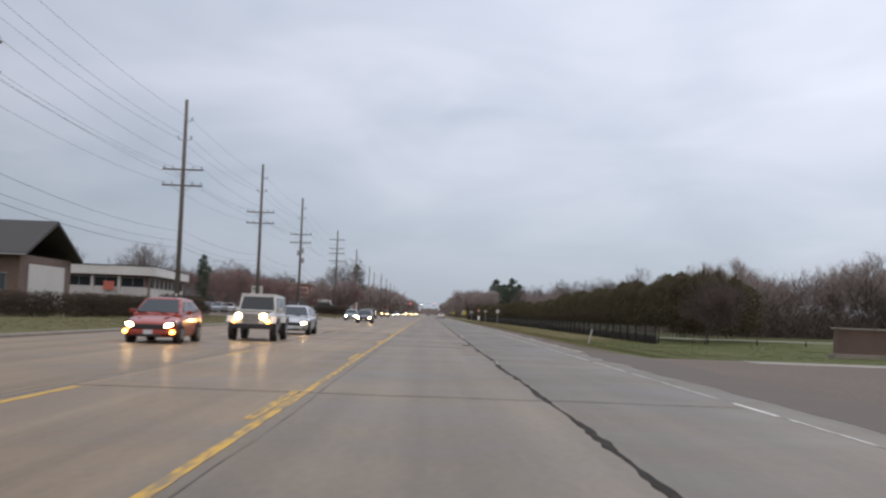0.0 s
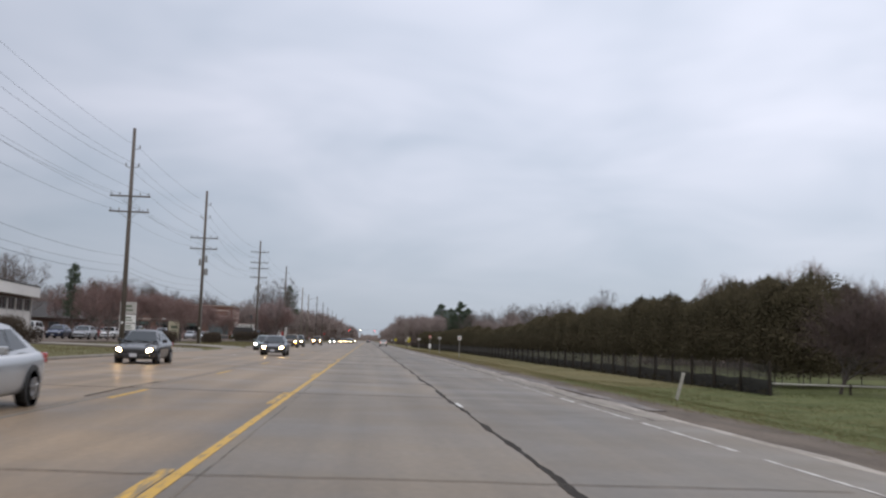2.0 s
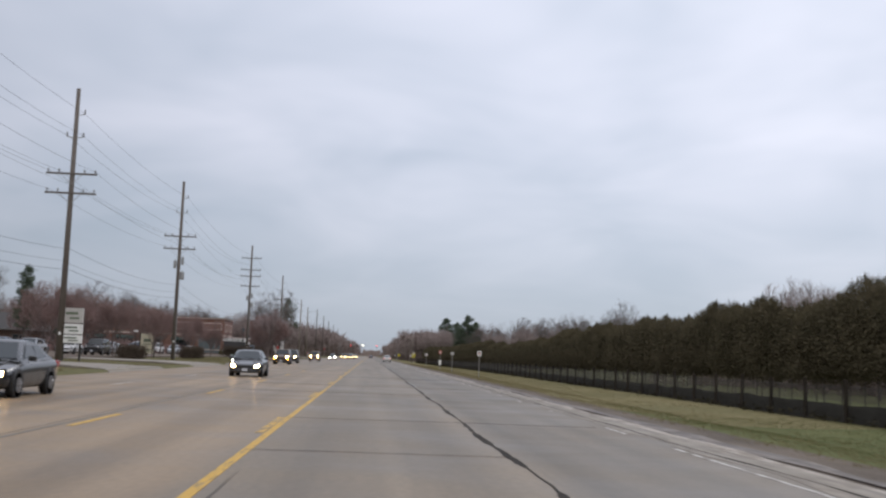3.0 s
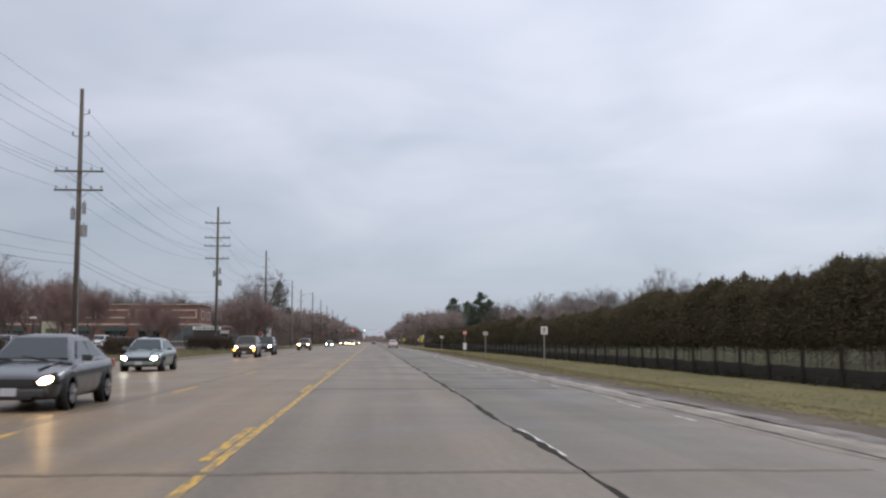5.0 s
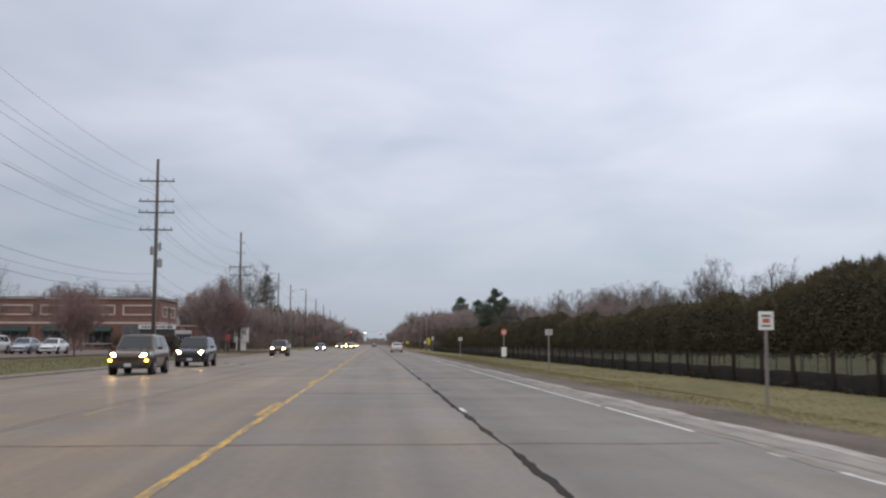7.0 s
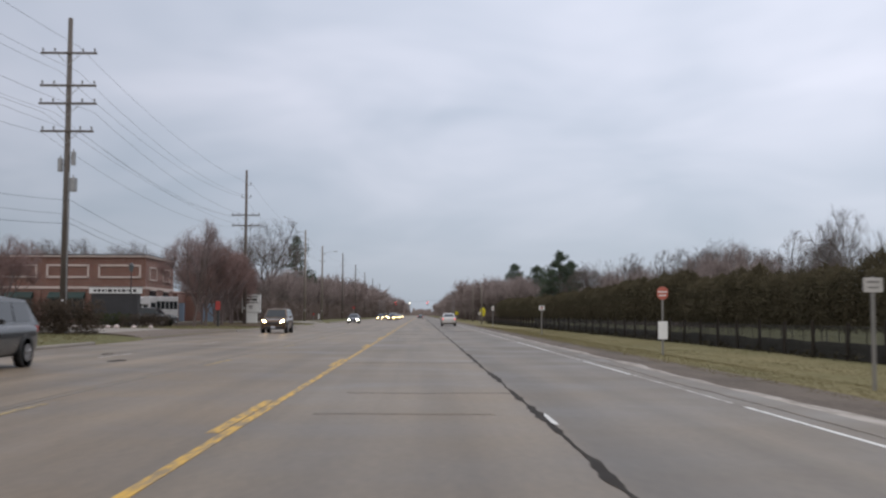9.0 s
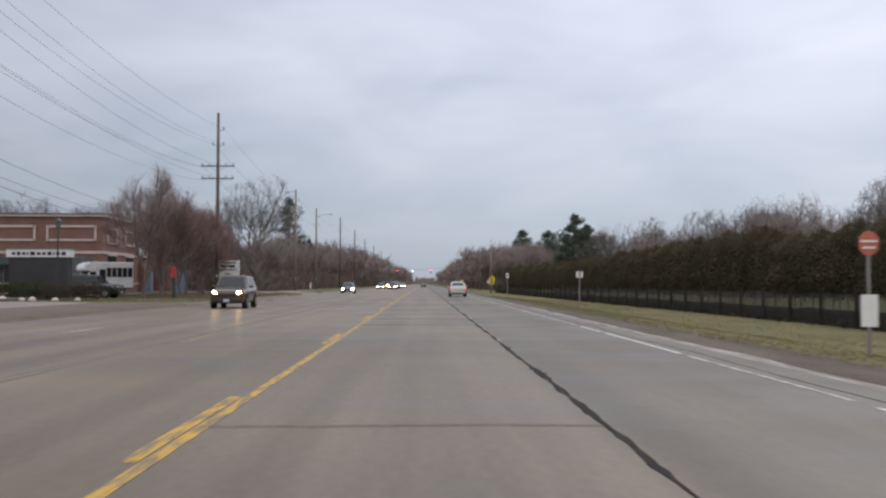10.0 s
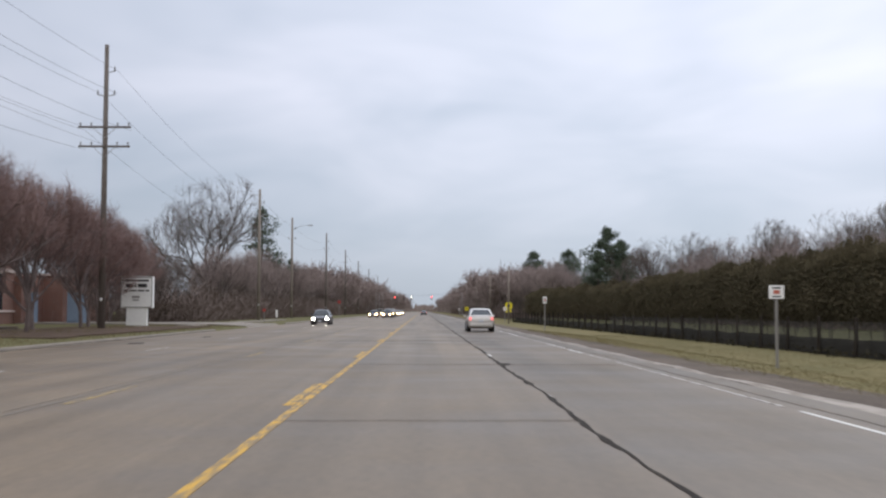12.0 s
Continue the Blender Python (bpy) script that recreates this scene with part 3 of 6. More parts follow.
def wander(seed, x, y0, y1, step, amp, width, wvar):
    pts = []
    for y in np.arange(y0, y1, step):
        n1 = noise.noise(Vector((seed, y * 0.16, 0.0)))
        n2 = noise.noise(Vector((seed + 9, y * 0.9, 0.0)))
        n3 = noise.noise(Vector((seed + 5, y * 0.45, 0.0)))
        pts.append((x + amp * (n1 + 0.35 * n2), float(y), max(0.02, width * (1 + wvar * n3 * 2))))
    return pts


def patchy(seed, x, y0, y1, step, amp, thin, thick):
    """A thin joint that swells into black tapering patches of sealer."""
    pts = []
    for y in np.arange(y0, y1, step):
        n1 = noise.noise(Vector((seed, y * 0.16, 0.0))) + 0.35 * noise.noise(Vector((seed + 9, y * 0.9, 0.0)))
        n2 = noise.noise(Vector((seed + 5, y * 0.33, 0.0))) + 0.3 * noise.noise(Vector((seed + 2, y * 1.1, 0.0)))
        k = min(1.0, max(0.0, (n2 + 0.22) / 0.4))
        pts.append((x + amp * n1, float(y), thin + (thick - thin) * k * k * (3 - 2 * k)))
    return pts


crack("long_crack_seal", patchy(3.0, 1.92, -20, 640, 0.14, 0.075, 0.035, 0.12), "tar", "black tar seal along the lane joint", 0.006)
crack("lane_joint", wander(11.0, -1.74, 0, 72, 0.9, 0.04, 0.03, 0.6), "tar_old", "thin dirty joint beside the yellow line", 0.003)
crack("lane_joint", wander(25.0, -5.9, -20, 420, 0.9, 0.06, 0.03, 0.8), "tar_old", "dirty joint beside the far yellow line", 0.003)
crack("lane_joint", wander(31.0, -6.05, 62, 70, 0.25, 0.06, 0.06, 0.8), "tar", "black crack beside the far yellow line", 0.007)
crack("lane_joint", wander(28.0, 5.6, 60, 132, 0.3, 0.1, 0.05, 0.8), "tar", "ragged dark crack along the road edge", 0.007)
crack("lane_joint", wander(28.0, 5.55, 132, 420, 0.4, 0.12, 0.06, 0.8), "tar_old", "ragged crack along the road edge", 0.007)


def cross_crack(y, x0, x1, w, mat, seed):
    pts = []
    for x in np.arange(x0, x1, 0.12):
        pts.append((float(x), y + 0.12 * noise.noise(Vector((seed, x * 0.6, 0.0))) + 0.04 * noise.noise(Vector((seed, x * 3, 4.0))),
                    max(0.015, w * (1 + 0.9 * noise.noise(Vector((seed + 3, x * 0.8, 0.0)))))))
    crack("cross_joint", pts, mat, "dark transverse joint across the lanes", 0.006)


for i, (y, x0, x1, w, mat) in enumerate(((18.5, -5.6, 5.1, 0.06, "tar_old"), (43, -2.1, 2.0, 0.06, "tar"), (50, -5.6, 5, 0.04, "tar_old"), (66, -14, 2, 0.04, "tar_old"),
                                         (74, -2, 2, 0.05, "tar_old"), (82, -2, 5, 0.05, "tar_old"), (98, -5, 2, 0.05, "tar_old"), (107.5, -5.6, 5.0, 0.3, "stain"),
                                         (126.3, -2.2, 5.1, 0.05, "tar"), (139, -2, 5.1, 0.025, "tar_old"), (150, -14, 5, 0.05, "tar_old"), (165, -2, 2, 0.05, "tar_old"),
                                         (178, -2, 5, 0.1, "tar_old"), (189.6, -1.2, 1.4, 0.02, "tar_old"), (193.5, -1, 1.9, 0.025, "tar_old"), (205, -2, 2, 0.06, "tar_old"),
                                         (229.5, -2, 2, 0.05, "tar"), (235.3, -2.2, 2, 0.06, "tar"), (248, -2, 2, 0.03, "tar_old"),
                                         (262, -2, 5, 0.1, "tar_old"), (283, -5, 5, 0.1, "tar_old"), (310, -5, 5, 0.1, "tar_old"), (345, -5, 5, 0.12, "tar_old"))):
    cross_crack(y, x0, x1, w * 0.6, mat, i * 3.7)
for i, (x, y, s) in enumerate(((-8.6, 206, 0.35), (-10.4, 211, 0.28), (1.7, 47, 0.35), (-12.2, 279, 0.5), (-11.5, 290, 0.4), (2.0, 262, 0.3))):
    rnd = random.Random(i)
    bm = bmesh.new()
    ring = [bm.verts.new((x + s * 0.55 * (1 + 0.4 * rnd.uniform(-1, 1)) * math.cos(a), y + s * 1.7 * (1 + 0.3 * rnd.uniform(-1, 1)) * math.sin(a), 0.0085))
            for a in np.linspace(0, 2 * math.pi, 14, endpoint=False)]
    bm.faces.new(ring)
    r = bmesh.ops.extrude_face_region(bm, geom=bm.faces[:])
    for v in r["geom"]:
        if isinstance(v, bmesh.types.BMVert):
            v.co.z = 0.001
    part("tar_patch", bm, "tar", road, "black patch of tar")

# kerb in lengths, with gaps at the driveways
DRIVES = ((119, 128), (146, 156), (239, 254), (322, 334))


def kerbs():
    y = -30.0
    while y < 620:
        y1 = y + 12.0
        if not any(a - 8 < y1 and y < b + 2 for a, b in DRIVES):
            bm = prism([(-14.38, -0.05), (-14.2, -0.05), (-14.2, 0.07), (-14.235, 0.125), (-14.38, 0.13)], "y", y + 0.01, y1 - 0.01)
            tagged(part("kerb", bm, "concrete"), "pale concrete kerb along the road edge", "kerb", "kerb lengths", "structure")
        y = y1


kerbs()
def drive_slab(a, b, rows, mat, label):
    """Sloping slab between two ends along the road; rows hold x, height and flare."""
    bm = bmesh.new()
    n = len(rows)
    top = [(bm.verts.new((x, a - f, z)), bm.verts.new((x, b + f, z))) for x, z, f in rows]
    low = [(bm.verts.new((x, a - f, -0.1)), bm.verts.new((x, b + f, -0.1))) for x, z, f in rows]
    for i in range(n - 1):
        bm.faces.new((top[i][0], top[i][1], top[i + 1][1], top[i + 1][0]))
        bm.faces.new((low[i][0], top[i][0], top[i + 1][0], low[i + 1][0]))
        bm.faces.new((low[i][1], low[i + 1][1], top[i + 1][1], top[i][1]))
    bm.faces.new((low[0][0], low[0][1], top[0][1], top[0][0]))
    bm.faces.new((low[-1][0], top[-1][0], top[-1][1], low[-1][1]))
    bmesh.ops.recalc_face_normals(bm, faces=bm.faces[:])
    tagged(part("driveway", bm, mat), label, "driveway", "driveways", "structure")


for a, b in DRIVES:
    if a == 239:
        # wide asphalt mouth with long flares before the concrete crossing
        drive_slab(a, b, [(-14.19, 0.008, 9.0), (-14.45, 0.14, 8.6), (-16.0, 0.21, 5.5), (-18.6, 0.24, 1.5)], "apron", "grey asphalt driveway mouth flaring into the road")
        drive_slab(a, b, [(-18.62, 0.24, 1.5), (-20.0, 0.28, 0.6), (-34.0, 0.34, 0.0)], "concrete", "pale concrete driveway crossing the grass verge")
    else:
        drive_slab(a, b, [(-14.19, 0.008, 3.0), (-14.45, 0.15, 2.8), (-16.0, 0.21, 1.3), (-17.8, 0.27, 0.0), (-34.0, 0.33, 0.0)], "concrete", "pale concrete driveway crossing the grass verge")
strip("car_park", -62, -26, 112, 302, 0.1, 0.36, "apron", "grey asphalt car park in front of the shops", "pavement")
strip("planting_bed", -25.6, -16.4, 281, 315, 0.02, 0.2, "mulch", "brown mulch bed under the street trees", "planting bed", jag=0.5, step=0.9)
strip("sidewalk", -19.4, -18.0, 316, 372, 0.1, 0.24, "concrete", "pale concrete sidewalk beside the road", "pavement")

# ---------------------------------------------------------------- utility poles and wires
POLE_X = -21.2


def utility_pole(y, height, arms, wood="pole", x=POLE_X, gear=False, lean=0.0, lamp=False, brackets=True):
    """A tapered wooden pole; arms are distances below the top, with half lengths."""
    z0 = 0.12
    e = thing("utility_pole", (x, y, z0), "tall weathered wooden utility pole beside the road", "utility pole", "poles along the road")
    if arms:
        tagged(e, "tall weathered wooden utility pole with %s crossarms" % ("four" if len(arms) > 2 else "two"))
    top = height - z0
    part("pole", tubes(((0, 0, -0.3), (lean, 0, top), 0.235, 0.14), n=12), wood, e, smooth=True)
    for d, half in arms:
        z = top - d
        part("crossarm", boxes(((lean, -0.17, z), (half * 2, 0.10, 0.13)), bevel=0.01), "pole", e)
        part("brace", tubes(((-half * 0.45, -0.19, z), (0, -0.19, z - 0.75), 0.02), ((half * 0.45, -0.19, z), (0, -0.19, z - 0.75), 0.02), n=5), "galv", e)
        for k in (-0.92, -0.5, 0.5, 0.92):
            bm = bmesh.new()
            tube(bm, (k * half, -0.17, z + 0.06), (k * half, -0.17, z + 0.2), 0.03, 0.03, 6)
            tube(bm, (k * half, -0.17, z + 0.16), (k * half, -0.17, z + 0.3), 0.075, 0.05, 8)
            part("insulator", bm, "ceramic", e)
    if brackets:
        for d, s in ((1.9, 1), (3.5, -1), (3.5, 1)):
            z = top - d
            part("bracket", tubes(((0, 0, z), (s * 0.55, 0, z + 0.12), 0.035), n=6), "galv", e)
            bm = bmesh.new()
            tube(bm, (s * 0.55, 0, z + 0.1), (s * 0.55, 0, z + 0.42), 0.06, 0.05, 8)
            part("insulator", bm, "ceramic", e)
    if gear:
        for k, (dx, dz, r) in enumerate(((0.42, 10.2, 0.24), (-0.38, 9.0, 0.16), (0.4, 8.6, 0.14))):
            bm = bmesh.new()
            tube(bm, (dx, -0.05, top - dz - 0.45), (dx, -0.05, top - dz + 0.35), r, n=14)
            tube(bm, (dx, -0.05, top - dz + 0.35), (dx, -0.05, top - dz + 0.55), 0.05, 0.03, 6)
            tube(bm, (0, 0, top - dz), (dx, -0.05, top - dz), 0.04, n=6)
            part("transformer", bm, "galv", e, "grey transformer can")
        part("conduit", tubes(((0.2, -0.12, 0.1), (0.16, -0.12, top - 9.5), 0.04), n=6), "galv", e)
    if lamp:
        part("lamp_arm", tubes(((0, 0, top - 2.0), (1.4, 0, top - 1.3), 0.035), ((1.4, 0, top - 1.3), (2.6, 0, top - 1.2), 0.03), n=6), "galv", e)
        bm = bmesh.new()
        box(bm, (2.9, 0, top - 1.22), (0.75, 0.3, 0.16), 0.05)
        part("lamp_head", bm, "galv", e)
    part("ground_tag", boxes(((0.02, -0.245, 2.0), (0.16, 0.03, 0.2)), bevel=0.004), "sign_white", e, "small pale tag")
    return e


A2 = ((6.0, 1.72), (7.35, 1.72))
POLES = ((-42, 18.6, A2, {}), (8, 18.7, A2, {}), (48, 18.7, A2, {}), (89.8, 18.7, A2, {}), (130.8, 19.05, A2, {}), (171.9, 19.4, A2, {"gear": True}),
         (238.3, 19.4, ((2.2, 1.7), (4.2, 1.7), (5.3, 1.75), (7.0, 1.6)), {"gear": True, "brackets": False}),
         (304.2, 19.2, ((5.6, 1.75), (6.9, 1.7)), {"x": -21.4}))
for y, h, arms, kw in POLES:
    utility_pole(y, h, arms, **kw)
for y, h, lamp in ((369, 17.0, False), (402.5, 16.3, True), (462, 18.2, False), (518, 17.8, False), (574, 17.5, False), (640, 17.5, False), (720, 17.5, False)):
    utility_pole(y, h, (), "pole_pale" if y < 420 else "pole", lamp=lamp, brackets=True)
for x, y, h in ((13.2, 397, 8.9), (15.0, 470, 10.5), (15.5, 540, 10.5), (16, 620, 10.5)):
    e = thing("wooden_post", (x, y, -0.5), "slim grey wooden pole on the grass verge", "pole", "poles on the verge")
    part("pole", tubes(((0, 0, -0.3), (0, 0, h), 0.13, 0.09), n=10), "pole_pale", e, smooth=True)


def wires():
    tops = [(p[0], p[1]) for p in POLES] + [(369, 17.0), (402.5, 16.3), (462, 18.2), (518, 17.8), (574, 17.5), (640, 17.5), (720, 17.5)]
    lines = [(0.55, 1.75, 0.009), (-0.55, 3.3, 0.009), (0.55, 3.3, 0.009), (-1.55, 5.8, 0.009), (-0.86, 5.8, 0.008), (1.55, 5.8, 0.009), (0.86, 7.1, 0.008), (-1.5, 7.1, 0.009),
             (0.3, 11.2, 0.011), (-0.28, 12.0, 0.009), (0.28, 12.6, 0.013)]
    for k, (dx, dz, r) in enumerate(lines):
        for (ya, ha), (yb, hb) in zip(tops, tops[1:]):
            v, f = [], []
            sag = 0.55 * ((yb - ya) / 45) ** 2 * (1.0 + 0.12 * (k % 3))
            if ya > 300 and k not in (0, 1, 3):
                continue
            n = 14
            base = len(v)
            for i in range(n + 1):
                s = i / n
                z = (ha + (hb - ha) * s) - dz - 4 * sag * s * (1 - s)
                x, y = POLE_X + dx, ya + (yb - ya) * s
                v += [(x - r, y, z - r * 0.6), (x + r, y, z - r * 0.6), (x, y, z + r)]
            for i in range(n):
                a = base + i * 3
                for c in range(3):
                    d = (c + 1) % 3
                    f.append((a + c, a + d, a + 3 + d, a + 3 + c))
            ob = raw("overhead_wire", v, f, "wire")
            tagged(ob, "thin dark overhead wire sagging between the poles" if dz < 10 else "thick dark telephone cable sagging between the poles", "wire", "overhead wires")


wires()

# ---------------------------------------------------------------- trees


def frames_along(d):
    d = d / np.linalg.norm(d)
    a = np.cross(d, (0, 0, 1.0) if abs(d[2]) < 0.9 else (1.0, 0, 0))
    a /= np.linalg.norm(a)
    return a, np.cross(d, a)


def sticks(segments, sides):
    """Tapered sticks from rows of start, end and two radii, as arrays."""
    v, f = [], []
    for p0, p1, r0, r1 in segments:
        a, b = frames_along(p1 - p0)
        base = len(v)
        for k in range(sides):
            t = 2 * math.pi * k / sides
            o = a * math.cos(t) + b * math.sin(t)
            v.append(p0 + o * r0)
            v.append(p1 + o * r1)
        for k in range(sides):
            j = (k + 1) % sides
            f.append((base + 2 * k, base + 2 * j, base + 2 * j + 1, base + 2 * k + 1))
    return v, f


def grow(rng, base, open_, lift, split, fine, twig, shrink=0.72):
    """Limbs and fine twigs of a leafless tree of unit height, forking level by level from a short trunk."""
    limbs, twigs = [], []
    up = np.array((0, 0, 1.0))

    def branch(p, d, length, r, level):
        pts = [p]
        n = 4 if level < 2 else 3
        for i in range(n):
            d = d + rng.normal(0, 0.11, 3) + up * lift * 0.14
            d /= np.linalg.norm(d)
            q = pts[-1] + d * length / n
            limbs.append((pts[-1], q, r * (1 - 0.4 * i / n), r * (1 - 0.4 * (i + 1) / n)))
            pts.append(q)
        if level >= len(split):
            for i in range(fine):
                s = rng.uniform(0.1, 1.0) * n
                j = min(n - 1, int(s))
                o = pts[j] + (pts[j + 1] - pts[j]) * (s - j)
                t = d + rng.normal(0, 0.5, 3) + up * (0.15 + 0.3 * lift)
                t /= np.linalg.norm(t)
                e = o + t * twig * rng.uniform(0.5, 1.3)
                twigs.append((o, e, 1.0, 0.0))
                for _ in range(2):
                    t2 = t + rng.normal(0, 0.45, 3)
                    o2 = o + (e - o) * rng.uniform(0.3, 0.8)
                    twigs.append((o2, o2 + t2 / np.linalg.norm(t2) * twig * rng.uniform(0.3, 0.7), 0.75, 0.0))
            return
        k = split[level]
        turn = rng.random() * 6.28
        for i in range(k):
            s = 1.0 if i == 0 or level == 0 and i < 3 else rng.uniform(0.35, 0.95)
            j = min(n - 1, int(s * n))
            o = pts[j] + (pts[j + 1] - pts[j]) * (s * n - j)
            a, b = frames_along(d)
            t = turn + i * 2.4 + rng.normal(0, 0.3)
            side = a * math.cos(t) + b * math.sin(t)
            w = open_ * (rng.uniform(0.15, 0.5) if i == 0 else rng.uniform(0.6, 1.25))
            nd = d + side * w
            nd[2] = max(nd[2], 0.02)
            branch(o, nd / np.linalg.norm(nd), length * shrink * rng.uniform(0.75, 1.15) * (1.55 if level == 0 else 1), r * (0.72 if i == 0 else 0.52), level + 1)

    branch(np.array((0, 0, -0.02)), up + rng.normal(0, 0.03, 3), base, 1.0, 0)
    return limbs, twigs


def slivers(segs, rng):
    """The finest twigs: one long thin triangle each, as arrays."""
    p0 = np.array([s[0] for s in segs])
    p1 = np.array([s[1] for s in segs])
    r = np.array([s[2] for s in segs])
    s = np.cross(p1 - p0, rng.normal(0, 1, p0.shape))
    s *= (r / (np.linalg.norm(s, axis=1) + 1e-9))[:, None]
    v = np.stack((p0 - s, p0 + s, p1), axis=1).reshape(-1, 3)
    return v, np.arange(len(v)).reshape(-1, 3)


def bare_tree(name, seed, height, trunk, base, open_, lift, split, fine, twig, width, bark, mat, label, crown=(0.58, 0.45, 0.36)):
    """A leafless tree: trunk and limbs in one mesh, the haze of fine twigs in another. width: the twigs' thickness."""
    rng = np.random.default_rng(seed)
    limbs, twigs = grow(rng, base, open_, lift, split, fine, twig)
    top = np.percentile([p1[2] for _, p1, _, _ in twigs], 99.5)
    k = height / top
    cz, rz, rx = (height * c for c in crown)

    def rounded(p):
        """Draws far-reaching twigs back towards a rounded crown."""
        q = p * k
        d = q - np.array((0, 0, cz))
        rho = math.sqrt((d[0] ** 2 + d[1] ** 2) / rx ** 2 + d[2] ** 2 / rz ** 2)
        return q if rho < 0.8 or d[2] < -rz * 0.7 else np.array((0, 0, cz)) + d * (0.8 + (rho - 0.8) * 0.5) / rho
    e = thing(name, (0, 0, 0), label, "tree")
    limbs = [(rounded(a), rounded(b), max(0.006, ra * trunk), max(0.006, rb * trunk)) for a, b, ra, rb in limbs]
    v, f = sticks([s for s in limbs if s[2] > 0.05], 6)
    v3, f3 = sticks([s for s in limbs if s[2] <= 0.05], 3)
    raw("trunk", v + v3, f + [tuple(i + len(v) for i in q) for q in f3], bark, e, smooth=True)
    v2, f2 = slivers([(rounded(a), rounded(b), r * width, 0) for a, b, r, _ in twigs], rng)
    raw("crown", v2, f2.tolist(), mat, e)
    return e


def leaf_cloud(rng, centres, radii, n, size, flat=1.0):
    """Small bent leaf clumps scattered through blobs, as arrays."""
    v, f = [], []
    for c, r in zip(centres, radii):
        m = max(4, int(n * r * r))
        for _ in range(m):
            d = rng.normal(0, 1, 3)
            d /= np.linalg.norm(d)
            p = np.array(c) + d * np.array((r, r, r * flat)) * rng.uniform(0.55, 1.08)
            t = rng.normal(0, 1, 3)
            t /= np.linalg.norm(t)
            b = np.cross(t, d)
            nb = np.linalg.norm(b)
            if nb < 1e-3:
                continue
            b /= nb
            s = size * rng.uniform(0.6, 1.4)
            k = len(v)
            v += [p - t * s, p + b * s * 0.5 + d * s * 0.25, p + t * s * 1.1 + d * s * 0.3, p - b * s * 0.5]
            f.append((k, k + 1, k + 2))
            f.append((k, k + 2, k + 3))
    return v, f


def cedar(seed, height=6.65, low=1.85):
    """One evergreen of the tall screen: a bare dark stem and a dense narrow crown with a ragged tip."""
    rng = np.random.default_rng(seed)
    e = thing("evergreen_tree", (0, 0, 0), "dark narrow evergreen in a tall dense screen row", "tree", "evergreen screen row")
    segs = [(np.array((0, 0, -0.3)), np.array((0.05, 0, height * 0.8)), 0.026, 0.02)]
    v, f = sticks(segs, 5)
    raw("trunk", v, f, "bark", e)
    cs, rs = [], []
    z = low + 0.3
    while z < height - 0.35:
        s = (z - low) / (height - low)
        w = 1.2 * (1 - s ** 4) * (0.85 + 0.15 * min(1, s * 8)) + 0.15
        for k in range(4 if w > 0.5 else 2):
            a = k * 1.57 + rng.uniform(0, 1.5)
            cs.append((math.cos(a) * w * 0.5, math.sin(a) * w * 0.5, z + rng.uniform(-0.15, 0.15)))
            rs.append(max(0.22, w * 0.62))
        z += 0.5
    # a level skirt of lower boughs
    for k in range(7):
        cs.append((math.cos(k * 0.9) * 0.8, math.sin(k * 0.9) * 0.8, low + 0.2))
        rs.append(0.36)
    for k in range(3):
        cs.append((rng.uniform(-0.35, 0.35), rng.uniform(-0.35, 0.35), height - 0.35 - 0.25 * k))
        rs.append(0.2)
    v, f = leaf_cloud(rng, cs, [r * 1.02 for r in rs], 270, 0.066)
    # upright feathery tips
    for k in range(420):
        a, w = rng.uniform(0, 6.28), rng.uniform(0.0, 1.15)
        z = low + (height - low) * (1 - w * 0.2) * rng.uniform(0.85, 1.0)
        x, y = math.cos(a) * w, math.sin(a) * w
        n = len(v)
        v += [np.array((x - 0.03, y, z)), np.array((x + 0.03, y + 0.025, z)), np.array((x * 1.1, y * 1.1, z + rng.uniform(0.15, 0.42)))]
        f.append((n, n + 1, n + 2))
    raw("crown", v, f, "cedar", e)
    return e


def conifer(seed, height, width, label, low=0.12, layers=22, mat="pine", name="conifer_tree", dense=1.0):
    """A pine: uneven tiers of rising boughs that end in tufts of needles, with gaps between them."""
    rng = np.random.default_rng(seed)
    e = thing(name, (0, 0, 0), label, "tree")
    segs = [(np.array((0, 0, -0.3)), np.array((0.1, 0, height * 0.97)), height * 0.016, 0.03)]
    cs, rs = [], []
    for i in range(layers):
        s = i / (layers - 1)
        z = height * (low + (0.95 - low) * s)
        w = width * 0.54 * (1 - s ** 2.4) ** 0.65 * min(1.0, 0.75 + s * 1.2) + 0.3
        for k in range(6 if s < 0.85 else 4):
            a = rng.uniform(0, 6.28)
            w2 = w * (0.86 + 0.5 * noise.noise(Vector((math.cos(a) * 1.3 + seed, math.sin(a) * 1.3, s * 3.2)))) * rng.uniform(0.75, 1.1)
            tip = np.array((math.cos(a) * w2, math.sin(a) * w2, z + w2 * rng.uniform(0.02, 0.32)))
            segs.append((np.array((0.05, 0, z)), tip, 0.05 * (1 - s) + 0.02, 0.012))
            for q in (0.4, 0.7, 0.95):
                cs.append(np.array((0.05, 0, z)) * (1 - q) + tip * q + rng.normal(0, 0.15, 3))
                rs.append((0.46 + 0.036 * width) * rng.uniform(0.75, 1.25))
    for k in range(5):
        cs.append(np.array((rng.normal(0, 0.2), rng.normal(0, 0.2), height * (0.93 + 0.015 * k))))
        rs.append(0.3)
    v, f = sticks(segs, 5)
    raw("trunk", v, f, "bark", e)
    v, f = leaf_cloud(rng, cs, rs, 62 * dense, 0.15, 0.75)
    raw("crown", v, f, mat, e)
    return e


